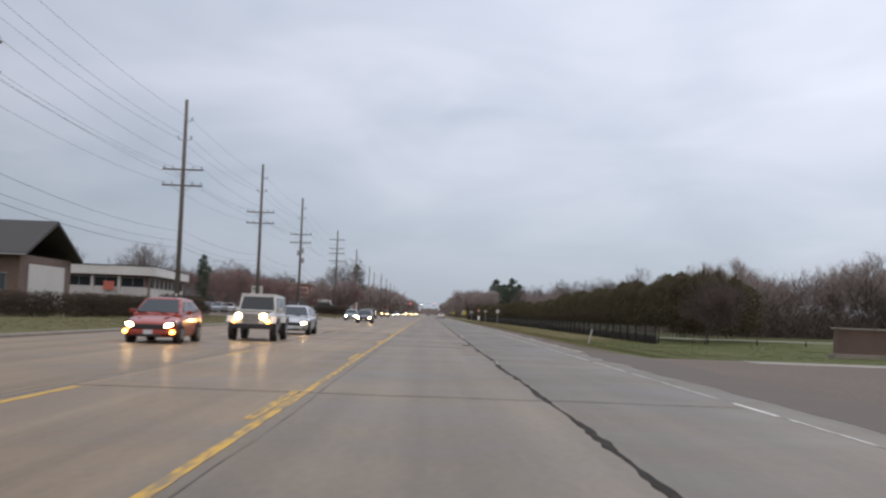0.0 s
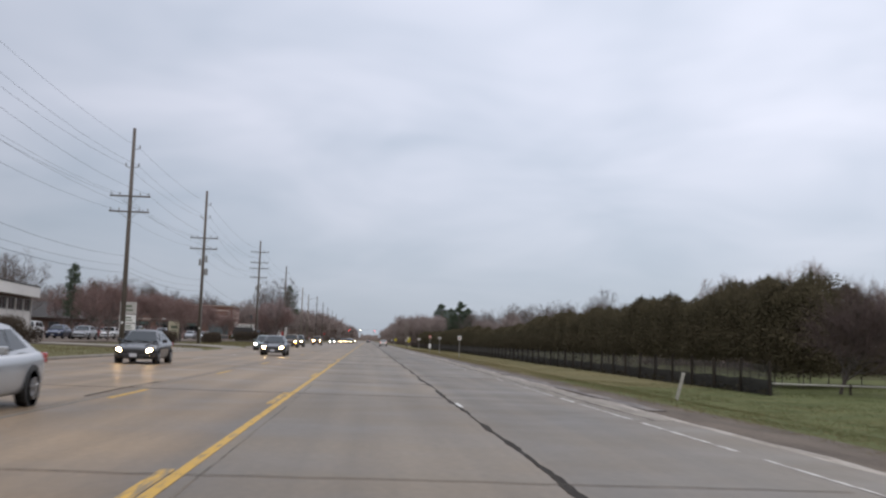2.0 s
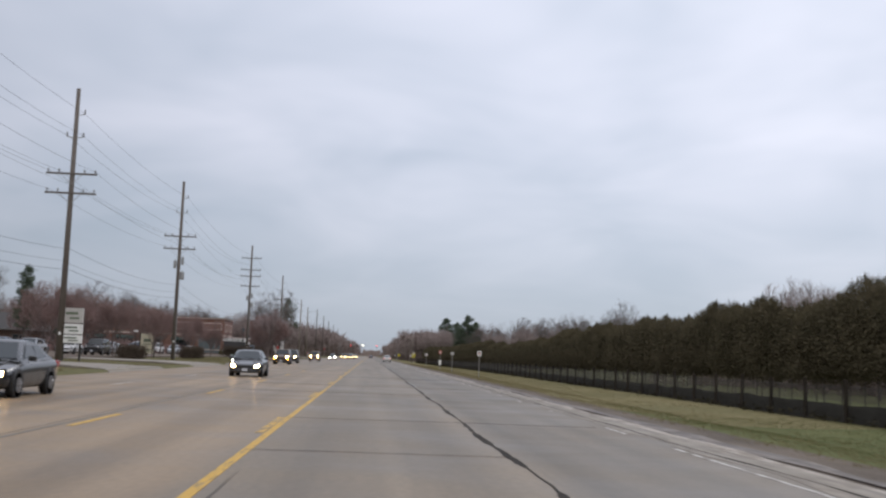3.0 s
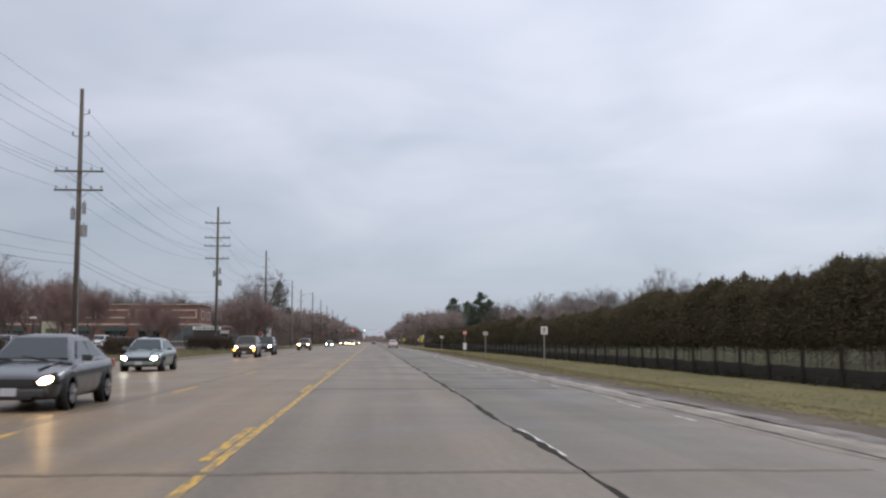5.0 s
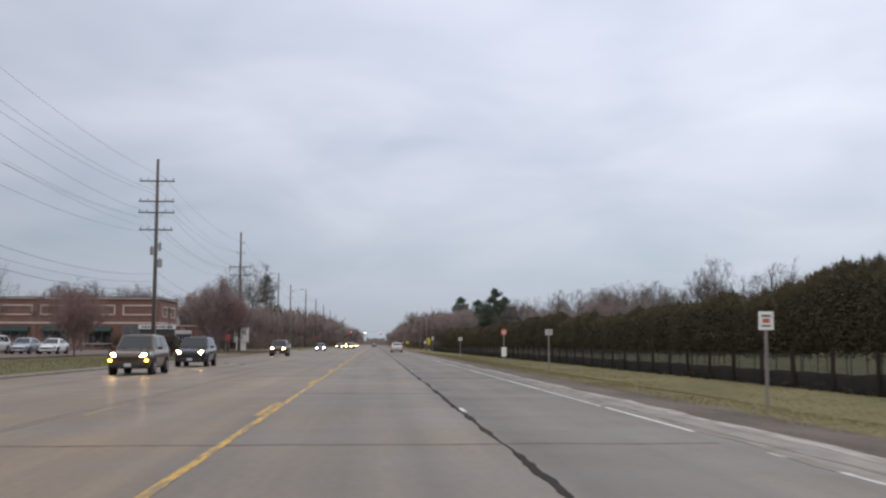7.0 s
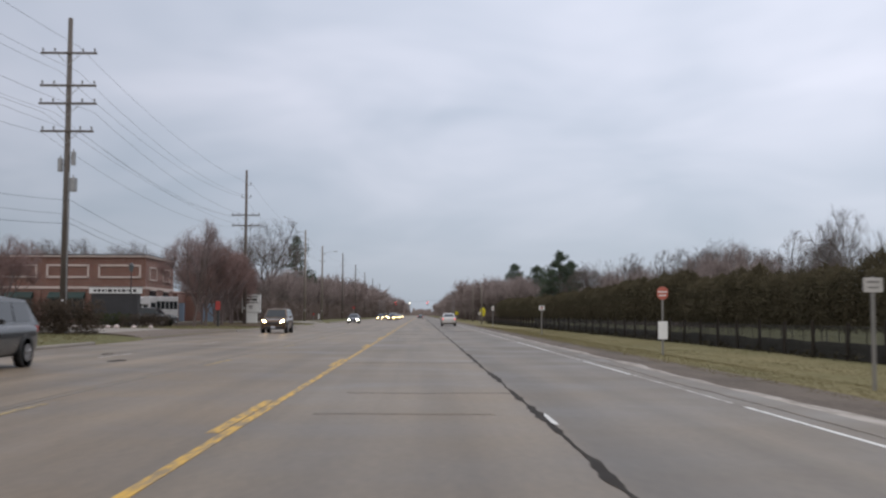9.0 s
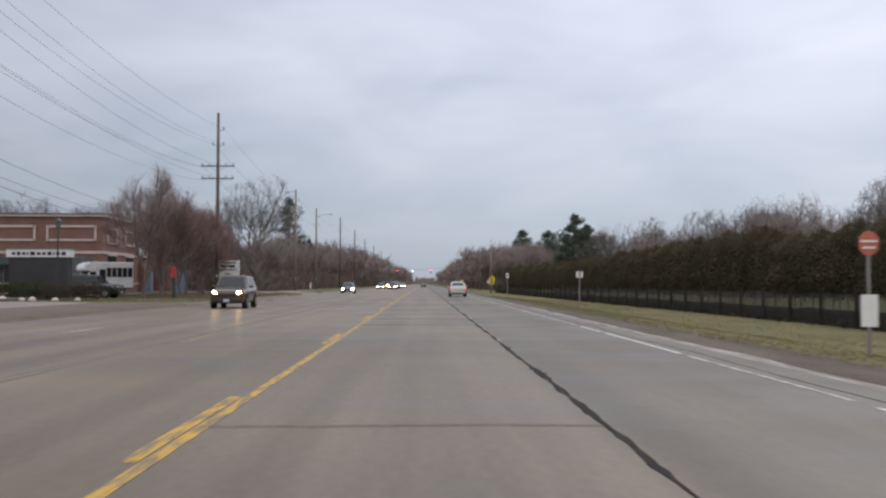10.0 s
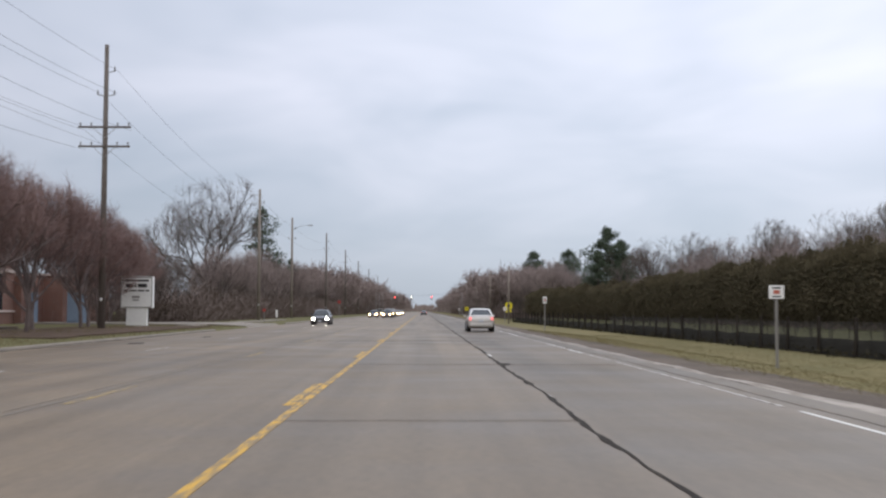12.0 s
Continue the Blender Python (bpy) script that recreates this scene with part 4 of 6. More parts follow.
def place(ob, x, y, s=1.0, turn=0.0, sz=None, label=""):
    m = pose(x, y, ground_height(x, y) - 0.03, 0, 0, turn) @ Matrix.Diagonal((s, s, sz or s, 1))
    c = copy_thing(ob, m)
    if label:
        tagged(c, label)
    return c


def plant(variants, rows, seed, label="", jitter=0.12):
    """Copies of tree variants at rows of x, y and height; the variants themselves are the first ones."""
    rnd = random.Random(seed)
    for i, (x, y, h) in enumerate(rows):
        ob, base = variants[i % len(variants)]
        s = h / base
        place(ob, x, y, s * rnd.uniform(1 - jitter, 1 + jitter), rnd.uniform(0, 360), s, label)


def retire(ob):
    for o in list(ob.children_recursive) + [ob]:
        bpy.data.objects.remove(o)


# ornamental reddish trees by the shops
RED = [(bare_tree("ornamental_tree", 10 + i, 8.0, 0.12, 0.17, 0.74, 0.42, (6, 4, 3, 3), 17, 0.085, 0.0085, "bark_red", "twig_red", "leafless ornamental tree with dense reddish budding twigs", (0.58, 0.45, 0.40)), 8.0) for i in range(4)]
FIRST = bare_tree("ornamental_tree", 24, 12.0, 0.16, 0.22, 0.5, 0.6, (5, 4, 3, 3), 11, 0.075, 0.0085, "bark_red", "twig_mauve", "leafless street tree with a tall oval mauve-grey crown", (0.6, 0.43, 0.30))
plant(RED, ((-27, 150, 7), (-30.5, 159, 7.4), (-26, 166, 6.4), (-33, 175, 8), (-25.5, 182, 6.4), (-29, 193, 7), (-34, 212, 8), (-25.5, 227, 6.2),
            (-31, 243, 7.4), (-35.5, 266, 8.4), (-30, 210, 7.4), (-35, 200, 8.6), (-38, 190, 8), (-47, 205, 8.4), (-52, 232, 8.8)), 1, jitter=0.08)
place(FIRST, -21.5, 276, 0.98, 70, 0.93)
retire(FIRST)
plant(RED, ((-21.8, 283, 10.0), (-23.2, 288, 9.6), (-22.2, 293, 9.4), (-24.0, 299, 10.2), (-23.0, 305, 9.6), (-24.4, 311, 9.8), (-27.0, 322, 9.6), (-29.5, 333, 9.6), (-26.5, 329, 8.0), (-25.2, 316, 7.6)), 2,
      "leafless ornamental tree with dense reddish twigs before a brick building", 0.08)
# large grey shade trees
GREY = [(bare_tree("shade_tree", 30 + i, 16.0, 0.22, 0.17, 0.76, 0.25, (6, 4, 3, 3, 2), 7, 0.06, 0.014, "bark", "twig_grey", "tall leafless shade tree with a broad grey-brown crown", (0.56, 0.46, 0.44)), 16.0) for i in range(3)]
BIG = bare_tree("shade_tree", 44, 16.0, 0.24, 0.19, 0.78, 0.2, (7, 4, 3, 3, 3), 6, 0.055, 0.012, "bark", "twig_grey", "tall leafless shade tree with a broad round crown", (0.57, 0.45, 0.46))
place(BIG, -31.0, 386, 1.25, 40, 1.35, "tall leafless shade tree with a broad round crown")
place(BIG, 69, 343, 0.84, 130, 1.26, "tall leafless shade tree with a broad round crown")
plant(GREY, ((-50, 190, 12.5), (-60, 212, 13.5), (-48, 258, 12.5), (-66, 184, 12), (-46, 168, 10.5), (-54, 150, 11), (-58, 276, 13), (-40, 214, 11), (-60, 250, 11), (-74, 330, 13), (-90, 345, 14), (-55, 338, 12.5), (-58.5, 352, 15), (-66, 356, 14.5), (-50.5, 354, 14), (-38, 352, 10), (-62, 347, 13.5), (-46, 343, 13), (-29, 356, 8.5), (-26.5, 342, 8.5), (-33, 366, 9),
             (52, 262, 12.5), (60, 300, 13), (46, 330, 13.5), (80, 285, 15.5), (95, 300, 16), (58, 232, 12), (72, 215, 12.5), (50, 380, 15), (40, 410, 14.5), (88, 395, 17),
             (62, 420, 17.5), (66, 400, 18.5), (77, 412, 18), (57, 396, 16.5), (85, 432, 19), (71, 442, 19.5), (96, 420, 19), (50, 432, 16.5), (106, 442, 20), (60, 458, 19), (46, 470, 16.5), (118, 430, 20), (42, 505, 17), (75, 170, 12), (98, 205, 13.5), (45, 295, 12), (110, 260, 15), (90, 150, 13), (66, 140, 11.5)), 3)
THICK = [(bare_tree("woodland_tree", 50 + i, 12.0, 0.15, 0.13, 0.7, 0.35, (6, 4, 3, 3), 8, 0.075, 0.019, "bark", "twig_hazed", "leafless brown woodland tree in dense undergrowth", (0.55, 0.47, 0.36)), 12.0) for i in range(3)]
rw = random.Random(5)
plant(THICK, [(-26 - rw.random() * 14, 345 + i * 7.5, 8.5 + rw.random() * 4) for i in range(16)], 6)
plant(THICK, [(-27 - rw.random() * 10, 420 + i * 6.0, 9.5 + rw.random() * 4) for i in range(18)], 16)
plant(THICK, [(33 + rw.random() * 12, 290 + i * 8, 7.5 + rw.random() * 3) for i in range(24)], 7)
plant(THICK, [(36 + i * 2.6 + rw.random() * 3, 150 + rw.random() * 26 - i * 0.4, 8.5 + rw.random() * 3.0) for i in range(34)] + [(34 + rw.random() * 75, 118 + rw.random() * 22, 8.0 + rw.random() * 3.5) for i in range(26)], 8)
plant(THICK, [(22 + rw.random() * 9, 440 + i * 6, 11.0 + rw.random() * 3.0) for i in range(24)], 9)
plant(THICK, [(-48 - rw.random() * 40, 300 + rw.random() * 60, 9 + rw.random() * 3) for i in range(10)], 12)
plant(THICK, [(-55 - rw.random() * 30, 215 + rw.random() * 60, 8 + rw.random() * 3) for i in range(8)], 14)
BUSH = bare_tree("bushy_tree", 61, 6.2, 0.11, 0.1, 0.85, 0.25, (7, 4, 3, 3), 14, 0.09, 0.0085, "bark", "brush_dark", "broad many-limbed leafless bush at the end of an evergreen screen", (0.52, 0.5, 0.5))
place(BUSH, 23.6, 90.5, 1.0, 20)
retire(BUSH)
retire(BIG)
for lst in (RED, GREY, THICK):
    for ob, h in lst:
        retire(ob)

# conifers
FIRS = [(conifer(70, 17.0, 9.6, "big dark green pine standing above the evergreen screen"), 17.0), (conifer(71, 17.0, 4.6, "dark green pine beside the road", 0.3, 18, dense=0.8), 17.0),
        (conifer(73, 17.0, 5.4, "tall thin green pine with ragged boughs", 0.35, 14, dense=0.65), 17.0)]
plant(FIRS[:1], ((33.5, 425, 17.2), (36.6, 428, 15.0), (31.0, 420, 12.5), (34.6, 483, 16.5), (38.3, 596, 22.5)), 3, jitter=0.03)
plant(FIRS[2:], ((-29.3, 424, 20.2),), 5, "tall thin green pine with ragged boughs", 0.01)
plant(FIRS[1:2], ((-43.2, 206, 8.9), (-36.6, 171, 9.5), (-30, 470, 13), (-31, 482, 12)), 6, "small dark conifer behind the shops", 0.05)
for ob, h in FIRS:
    retire(ob)

# the tall evergreen screen
CEDARS = [cedar(90 + i) for i in range(5)]
rc = random.Random(11)
for i in range(225):
    y = 97 + i * 1.44
    grown = 0.98 + 0.035 * math.sin(y * 0.05) + 0.03 * math.sin(y * 0.31) + rc.uniform(-0.07, 0.07)
    grown *= float(np.interp(y, (97, 118, 150, 185, 235, 262, 271, 279, 286, 292, 305, 420), (1, 0.97, 0.87, 0.87, 0.76, 0.77, 0.86, 0.89, 0.81, 0.8, 0.8, 0.8)))
    place(CEDARS[rc.randrange(5)], 24.0 + rc.uniform(-0.3, 0.3) - max(0, y - 260) * 0.028, y, 1.27 + rc.uniform(-0.08, 0.1), rc.uniform(0, 360), grown)
BUSHY = [cedar(80 + i, 6.65, 1.1) for i in range(2)]
for j, (x, y, s, sz) in enumerate(((25.5, 98.5, 1.5, 1.02), (27.5, 100.5, 1.6, 1.06), (24.2, 96.4, 1.35, 0.93), (29.5, 102.5, 1.5, 0.96), (23.6, 99.0, 1.2, 0.9), (31.5, 104.5, 1.5, 0.85))):
    place(BUSHY[j % 2], x, y, s, 40 * j, sz, "dark bushy evergreen at the end of a tall screen row")
for c in CEDARS + BUSHY:
    retire(c)


# far woods: many leafless trees joined into one belt a side
def far_woods(side, seed):
    rng = np.random.default_rng(seed)
    base = []
    for k in range(4):
        limbs, twigs = grow(np.random.default_rng(200 + k), 0.12, 0.6, 0.6, (4, 3, 3), 5, 0.11)
        segs = [(a, b, 0.010 * r, 0) for a, b, r, _ in limbs] + [(a, b, 0.0042 * r, 0) for a, b, r, _ in twigs]
        v, f = slivers(segs, np.random.default_rng(300 + k))
        base.append((v / np.percentile(v[:, 2], 99.5), f))
    vs, fs, n = [], [], 0
    y = 520.0
    while y < 1500:
        for _ in range(3):
            v, f = base[rng.integers(4)]
            x = (-22 + 5 * min(1, (y - 520) / 500) - rng.random() ** 1.5 * 26) if side < 0 else 18.0 + rng.random() ** 1.3 * 24
            h = rng.uniform(9.5, 15.5) if side < 0 else rng.uniform(10.5, 15.0)
            t = rng.random() * 6.28
            c, s = math.cos(t) * h, math.sin(t) * h
            w = np.column_stack((v[:, 0] * c - v[:, 1] * s + x, v[:, 0] * s + v[:, 1] * c + y, v[:, 2] * h + 0.1))
            vs.append(w)
            fs.append(f + n)
            n += len(w)
        y += 4.5 + (y - 520) * 0.008
    ob = raw("far_woods", np.vstack(vs), np.vstack(fs).tolist(), "twig_hazed", None, "", "stuff")
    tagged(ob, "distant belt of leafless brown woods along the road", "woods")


far_woods(-1, 1)
far_woods(1, 2)


def brush(name, label, rows, height, n, seed, mat="brush"):
    """Tangled undergrowth: many thin upright slivers along straight runs, one joined mesh."""
    rng = np.random.default_rng(seed)
    v, f = [], []
    for x0, y0, x1, y1, depth in rows:
        for _ in range(n):
            s = rng.random()
            x, y = x0 + (x1 - x0) * s + rng.uniform(-1.6, 1.6) * depth, y0 + (y1 - y0) * s + rng.normal(0, depth)
            z = ground_height(x, y)
            h = height * rng.uniform(0.25, 1.1) * (0.75 + 0.35 * noise.noise(Vector((x * 0.12, y * 0.12, 5.0))))
            for _ in range(7):
                z0 = z + rng.uniform(-0.1, 0.8) * h
                dx, dy = rng.normal(0, 0.42) * h, rng.normal(0, 0.42) * h
                w = rng.uniform(0.015, 0.045)
                k = len(v)
                v += [(x - w, y, z0), (x + w, y + w * 0.5, z0), (x + dx * 0.5, y + dy * 0.5, z0 + rng.uniform(0.02, 0.35) * h)]
                f.append((k, k + 1, k + 2))
    ob = raw(name, v, f, mat, None, "", "stuff")
    tagged(ob, label, "undergrowth")


brush("undergrowth", "tangled brown undergrowth at the edge of the lawn", ((34, 165, 130, 130, 5.0),), 5.0, 9000, 61)
brush("undergrowth", "tangled brown undergrowth beyond the end of the evergreen screen", ((38, 140, 100, 116, 3.0),), 9.0, 7000, 65)
brush("undergrowth", "tangled brown undergrowth behind the evergreen screen", ((42, 310, 36, 520, 3.0), (24, 470, 22, 900, 3.0)), 6.0, 9000, 62)
brush("undergrowth", "tangled brown undergrowth below roadside woods", ((-28, 335, -27, 520, 3.5), (-27, 500, -24, 900, 3.5)), 5.5, 9000, 63)
brush("undergrowth", "tangled reddish undergrowth among the shop trees", ((-40, 200, -50, 300, 5),), 3.0, 2500, 64, "twig_red")


# wooded skyline behind everything, so that the horizon is closed
def skyline():
    rng = np.random.default_rng(8)
    v, f = [], []
    for _ in range(5200):
        a = rng.uniform(-1.15, 1.15)
        r = rng.uniform(560, 1300) if abs(a) > 0.07 else rng.uniform(1450, 1900)
        x, y = math.sin(a) * r, 150 + math.cos(a) * r
        if abs(x) < 34 and y < 1620:
            continue
        h = rng.uniform(5, 12)
        for _ in range(5):
            w = rng.uniform(1.0, 2.4)
            dx, dy, dz = rng.normal(0, 3.0), rng.normal(0, 3.0), rng.uniform(0.1, 1.0) * h
            k = len(v)
            v += [(x + dx - w, y + dy, max(0, dz - w * 1.3)), (x + dx + w, y + dy + 0.6, max(0, dz - w * 0.9)), (x + dx + w * 0.2, y + dy, dz + w)]
            f.append((k, k + 1, k + 2))
    ob = raw("backdrop", v, f, "twig_hazed", None, "", "structure")
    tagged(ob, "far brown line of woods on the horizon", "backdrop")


skyline()

# ---------------------------------------------------------------- fence, weeds and grass on the verge
FENCE_X = 18.6


def fence_x(y):
    return FENCE_X - max(0, y - 240) * 0.016


def fence():
    e = thing("fence", (FENCE_X, 87, -0.5), "dark weathered wire fence with wooden posts and fabric", "fence")
    post = finish(boxes(((0, 0, 0.75), (0.13, 0.13, 1.8)), bevel=0.03), "post")
    post.materials.append(M["wood_fence"])
    rnd = random.Random(4)
    y = 87.0
    k = 0
    while y < 420:
        ob = new("post", post)
        ob.parent = e
        ob.matrix_basis = pose(fence_x(y) - FENCE_X, y - 87, rnd.uniform(-0.06, 0.08), rnd.uniform(-2, 2), rnd.uniform(-2, 2), rnd.uniform(0, 30)) @ Matrix.Diagonal((rnd.uniform(0.85, 1.2), rnd.uniform(0.85, 1.2), 1, 1))
        y += 3.9
    for z in (1.42, 0.95, 0.6, 0.3, 0.05):
        r = 0.006 if z > 1.4 else 0.004
        v, f = [], []
        for i, y in enumerate(np.arange(87, 421, 3.9)):
            x, zz = fence_x(y) - FENCE_X, z + rnd.uniform(-0.02, 0.02)
            v += [(x - r, y - 87, zz - r), (x + r, y - 87, zz - r), (x, y - 87, zz + r)]
            if i:
                k = i * 3
                f += [(k - 3 + c, k - 3 + (c + 1) % 3, k + (c + 1) % 3, k + c) for c in range(3)]
        raw("wire_strand", v, f, "steel_dark", e)
    # chain link: two sets of slanting wires
    v, f = [], []
    r, rise = 0.0022, 1.42
    for y in np.arange(86.4, 330, 0.062):
        for lean in (-rise, rise):
            ya, yb = y - lean / 2, y + lean / 2
            xa, xb = fence_x(ya) - FENCE_X - 0.02, fence_x(yb) - FENCE_X - 0.02
            k = len(v)
            v += [(xa, ya - 87 - r, 0.0), (xa, ya - 87 + r, 0.0), (xa + 1.7 * r, ya - 87, 0.0), (xb, yb - 87 - r, rise), (xb, yb - 87 + r, rise), (xb + 1.7 * r, yb - 87, rise)]
            f += [(k, k + 1, k + 4, k + 3), (k + 1, k + 2, k + 5, k + 4), (k + 2, k, k + 3, k + 5)]
    raw("wire_mesh", v, f, "steel_dark", e, "dark chain-link mesh", "stuff")
    # dark fabric tied along the lower half, with a sagging top edge
    v, f = [], []
    ys = np.arange(87, 415, 0.65)
    for i, y in enumerate(ys):
        x = fence_x(y) - FENCE_X + 0.09 + 0.05 * noise.noise(Vector((y * 0.6, 0, 7)))
        top = 0.72 + 0.14 * noise.noise(Vector((y * 0.35, 2, 7)))
        for dx in (0, 0.02):
            v += [(x + dx, y - 87, -0.12), (x + dx + 0.03 * noise.noise(Vector((y, 4, 7))), y - 87, 0.35), (x + dx, y - 87, top)]
    for i in range(len(ys) - 1):
        a, b = i * 6, i * 6 + 6
        f += [(a, b, b + 1, a + 1), (a + 1, b + 1, b + 2, a + 2), (a + 3, a + 4, b + 4, b + 3), (a + 4, a + 5, b + 5, b + 4), (a + 2, b + 2, b + 5, a + 5)]
    raw("screen_fabric", v, f, "fabric", e, "dark fabric along the lower half")


fence()


def tufts(name, label, category, mat, spots, height, width, seed, per=5):
    """Grass or weeds: bunches of thin curved blades, one joined mesh."""
    rng = np.random.default_rng(seed)
    v, f = [], []
    for x, y in spots:
        z = ground_height(x, y)
        for _ in range(per):
            a, l = rng.uniform(0, 6.28), height * rng.uniform(0.5, 1.2)
            dx, dy = rng.normal(0, 0.12), rng.normal(0, 0.12)
            c, s = math.cos(a), math.sin(a)
            b = rng.uniform(0.1, 0.6) * l
            k = len(v)
            v += [(x + dx - s * width, y + dy + c * width, z - 0.02), (x + dx + s * width, y + dy - c * width, z - 0.02),
                  (x + dx + c * b * 0.4 + s * width * 0.6, y + dy + s * b * 0.4 - c * width * 0.6, z + l * 0.65), (x + dx + c * b, y + dy + s * b, z + l)]
            f += [(k, k + 1, k + 2), (k, k + 2, k + 3)]
    ob = raw(name, v, f, mat, None, "", "stuff")
    tagged(ob, label, category)


rg = np.random.default_rng(21)
tufts("verge_grass", "short dry grass mixed with green on the road verge", "grass", "blade", [(7.7 + rg.random() ** 1.2 * 10.4, 50 + rg.random() * 270) for _ in range(36000)], 0.045, 0.008, 1, 4)
tufts("lawn_grass", "short bright green lawn grass", "grass", "blade_green", [(9 + rg.random() * 26, 42 + rg.random() * 60) for _ in range(17000)], 0.05, 0.008, 2, 4)
tufts("roadside_grass", "thin brownish grass behind the kerb", "grass", "blade", [(-14.6 - rg.random() * 9, 40 + rg.random() * 300) for _ in range(9000)], 0.10, 0.010, 3)


def weed_band():
    """Dark weeds and leaf litter grown up along the foot of the fence."""
    rng = np.random.default_rng(33)
    cs, rs = [], []
    for y in np.arange(87, 420, 0.5):
        for z in (-0.4,):
            cs.append((fence_x(y) - 0.1 + rng.uniform(-0.3, 0.4), y, z + rng.uniform(-0.1, 0.1)))
            rs.append(rng.uniform(0.14, 0.3))
    v, f = leaf_cloud(rng, cs, rs, 230, 0.08, 0.95)
    ob = raw("fence_weeds", v, f, "weeds", None, "", "stuff")
    tagged(ob, "dark weeds and leaf litter along the foot of the fence", "weeds")


weed_band()

# low rail and brick pier beside the lawn
e = thing("low_rail_fence", (19.3, 89, -0.5), "low weathered white rail on short posts across the lawn", "fence")
for k in range(7):
    part("post", boxes(((k * 4.2, k * 0.2, 0.25), (0.1, 0.1, 0.7)), bevel=0.01), "wood_fence", e)
part("rail", tubes(((-0.3, 0, 0.5), (25.6, 1.2, 0.52), 0.045), n=8), "rail", e)


def brick_pier():
    e = thing("brick_pier", (24.3, 63, -0.4), "low brown brick entrance pier on a stone footing", "brick pier")
    part("footing", boxes(((1.2, 0, 0.0), (3.4, 1.2, 0.5)), bevel=0.03), "concrete", e)
    rnd = random.Random(2)
    bm = bmesh.new()
    for r in range(18):
        z = 0.29 + r * 0.078
        for k in range(13):
            x = -0.28 + k * 0.23 + (0.115 if r % 2 else 0)
            box(bm, (x, -0.47 + rnd.uniform(-0.006, 0.006), z), (0.22, 0.1, 0.068), 0.006)
    box(bm, (1.2, 0.03, 0.95), (2.9, 0.9, 1.4))
    part("masonry", bm, "brick_brown", e)
    part("cap", boxes(((1.2, 0, 1.72), (3.2, 1.15, 0.12)), bevel=0.03), "concrete", e)


brick_pier()

# ---------------------------------------------------------------- road signs


def sign_post(x, y, panels, height, label, pentagon=False):
    """Panels: material, width, height, centre height, and dark bars across it."""
    e = thing("road_sign", (x, y, ground_height(x, y)), label, "road sign", "signs along the verge")
    part("post", boxes(((0, 0.03, height / 2 - 0.15), (0.085, 0.05, height + 0.3)), bevel=0.008), "frame", e)
    for mat, w, h, z, bars in panels:
        if pentagon and h > 0.6:
            bm = prism([(-w / 2, z - h / 2), (w / 2, z - h / 2), (w / 2, z + h * 0.12), (0, z + h / 2), (-w / 2, z + h * 0.12)], "y", -0.012, 0.003)
        elif mat == "sign_red":
            c = 0.13
            bm = prism([(-w / 2 + c, z - h / 2), (w / 2 - c, z - h / 2), (w / 2, z - h / 2 + c), (w / 2, z + h / 2 - c), (w / 2 - c, z + h / 2), (-w / 2 + c, z + h / 2), (-w / 2, z + h / 2 - c), (-w / 2, z - h / 2 + c)], "y", -0.012, 0.003)
        else:
            bm = boxes(((0, -0.004, z), (w, 0.014, h)), bevel=0.004)
        p = part("panel", bm, mat, e)
        for bx, bz, bw, bh, bmat in bars:
            part("marking", boxes(((bx, -0.0155, z + bz), (bw, 0.006, bh))), bmat, p)
    return e


NP = ((0, 0.13, 0.26, 0.05, "ink"), (0, 0.0, 0.2, 0.12, "sign_red"), (0, -0.14, 0.26, 0.04, "ink"))
sign_post(10.7, 163.1, (("sign_white", 0.42, 0.5, 2.35, NP),), 2.6, "small white road sign on a steel post in the verge")
sign_post(10.8, 199.1, (("wall_pale", 0.46, 0.34, 2.45, ((0, 0.07, 0.3, 0.05, "frame"), (0, -0.06, 0.26, 0.04, "frame"))),), 2.65, "small weathered grey road sign on a steel post")
sign_post(10.5, 219.0, (("sign_red", 0.46, 0.54, 2.62, ((0, 0.05, 0.4, 0.05, "sign_white"), (0, -0.1, 0.3, 0.05, "sign_white"))), ("sign_white", 0.4, 0.75, 1.05, ())), 2.9,
          "faded red sign above a plain white panel on a post")
sign_post(10.95, 267.1, (("sign_white", 0.48, 0.42, 2.38, NP),), 2.6, "small white road sign on a steel post in the verge")
sign_post(10.9, 329.0, (("sign_white", 0.36, 0.62, 2.75, NP),), 3.05, "small white road sign on a steel post in the verge")
sign_post(14.1, 408.0, (("sign_yellow", 1.15, 1.25, 2.95, ((-0.15, -0.1, 0.16, 0.6, "ink"), (0.18, -0.14, 0.14, 0.5, "ink"))), ("sign_yellow", 0.9, 0.5, 1.95, ((0, 0, 0.6, 0.14, "ink"),))), 3.6,
          "fluorescent yellow pentagon warning sign with a smaller plate", pentagon=True)
sign_post(13.0, 402.0, (("sign_white", 0.5, 0.6, 2.3, NP),), 2.6, "small white road sign on a steel post in the verge")
sign_post(13.5, 560.0, (("sign_yellow", 1.1, 1.1, 2.6, ((0, 0, 0.5, 0.2, "ink"),)),), 3.2, "yellow warning sign far along the verge")
sign_post(12.5, 600.0, (("sign_white", 0.6, 0.75, 2.4, NP),), 2.8, "small white road sign on a steel post in the verge")
sign_post(-17.2, 448.0, (("sign_orange", 0.6, 0.6, 3.0, ()),), 3.3, "small red sign on a steel post behind the kerb")
sign_post(-17.6, 350.0, (("sign_orange", 0.3, 0.3, 1.3, ()),), 1.45, "low red marker on a short post")
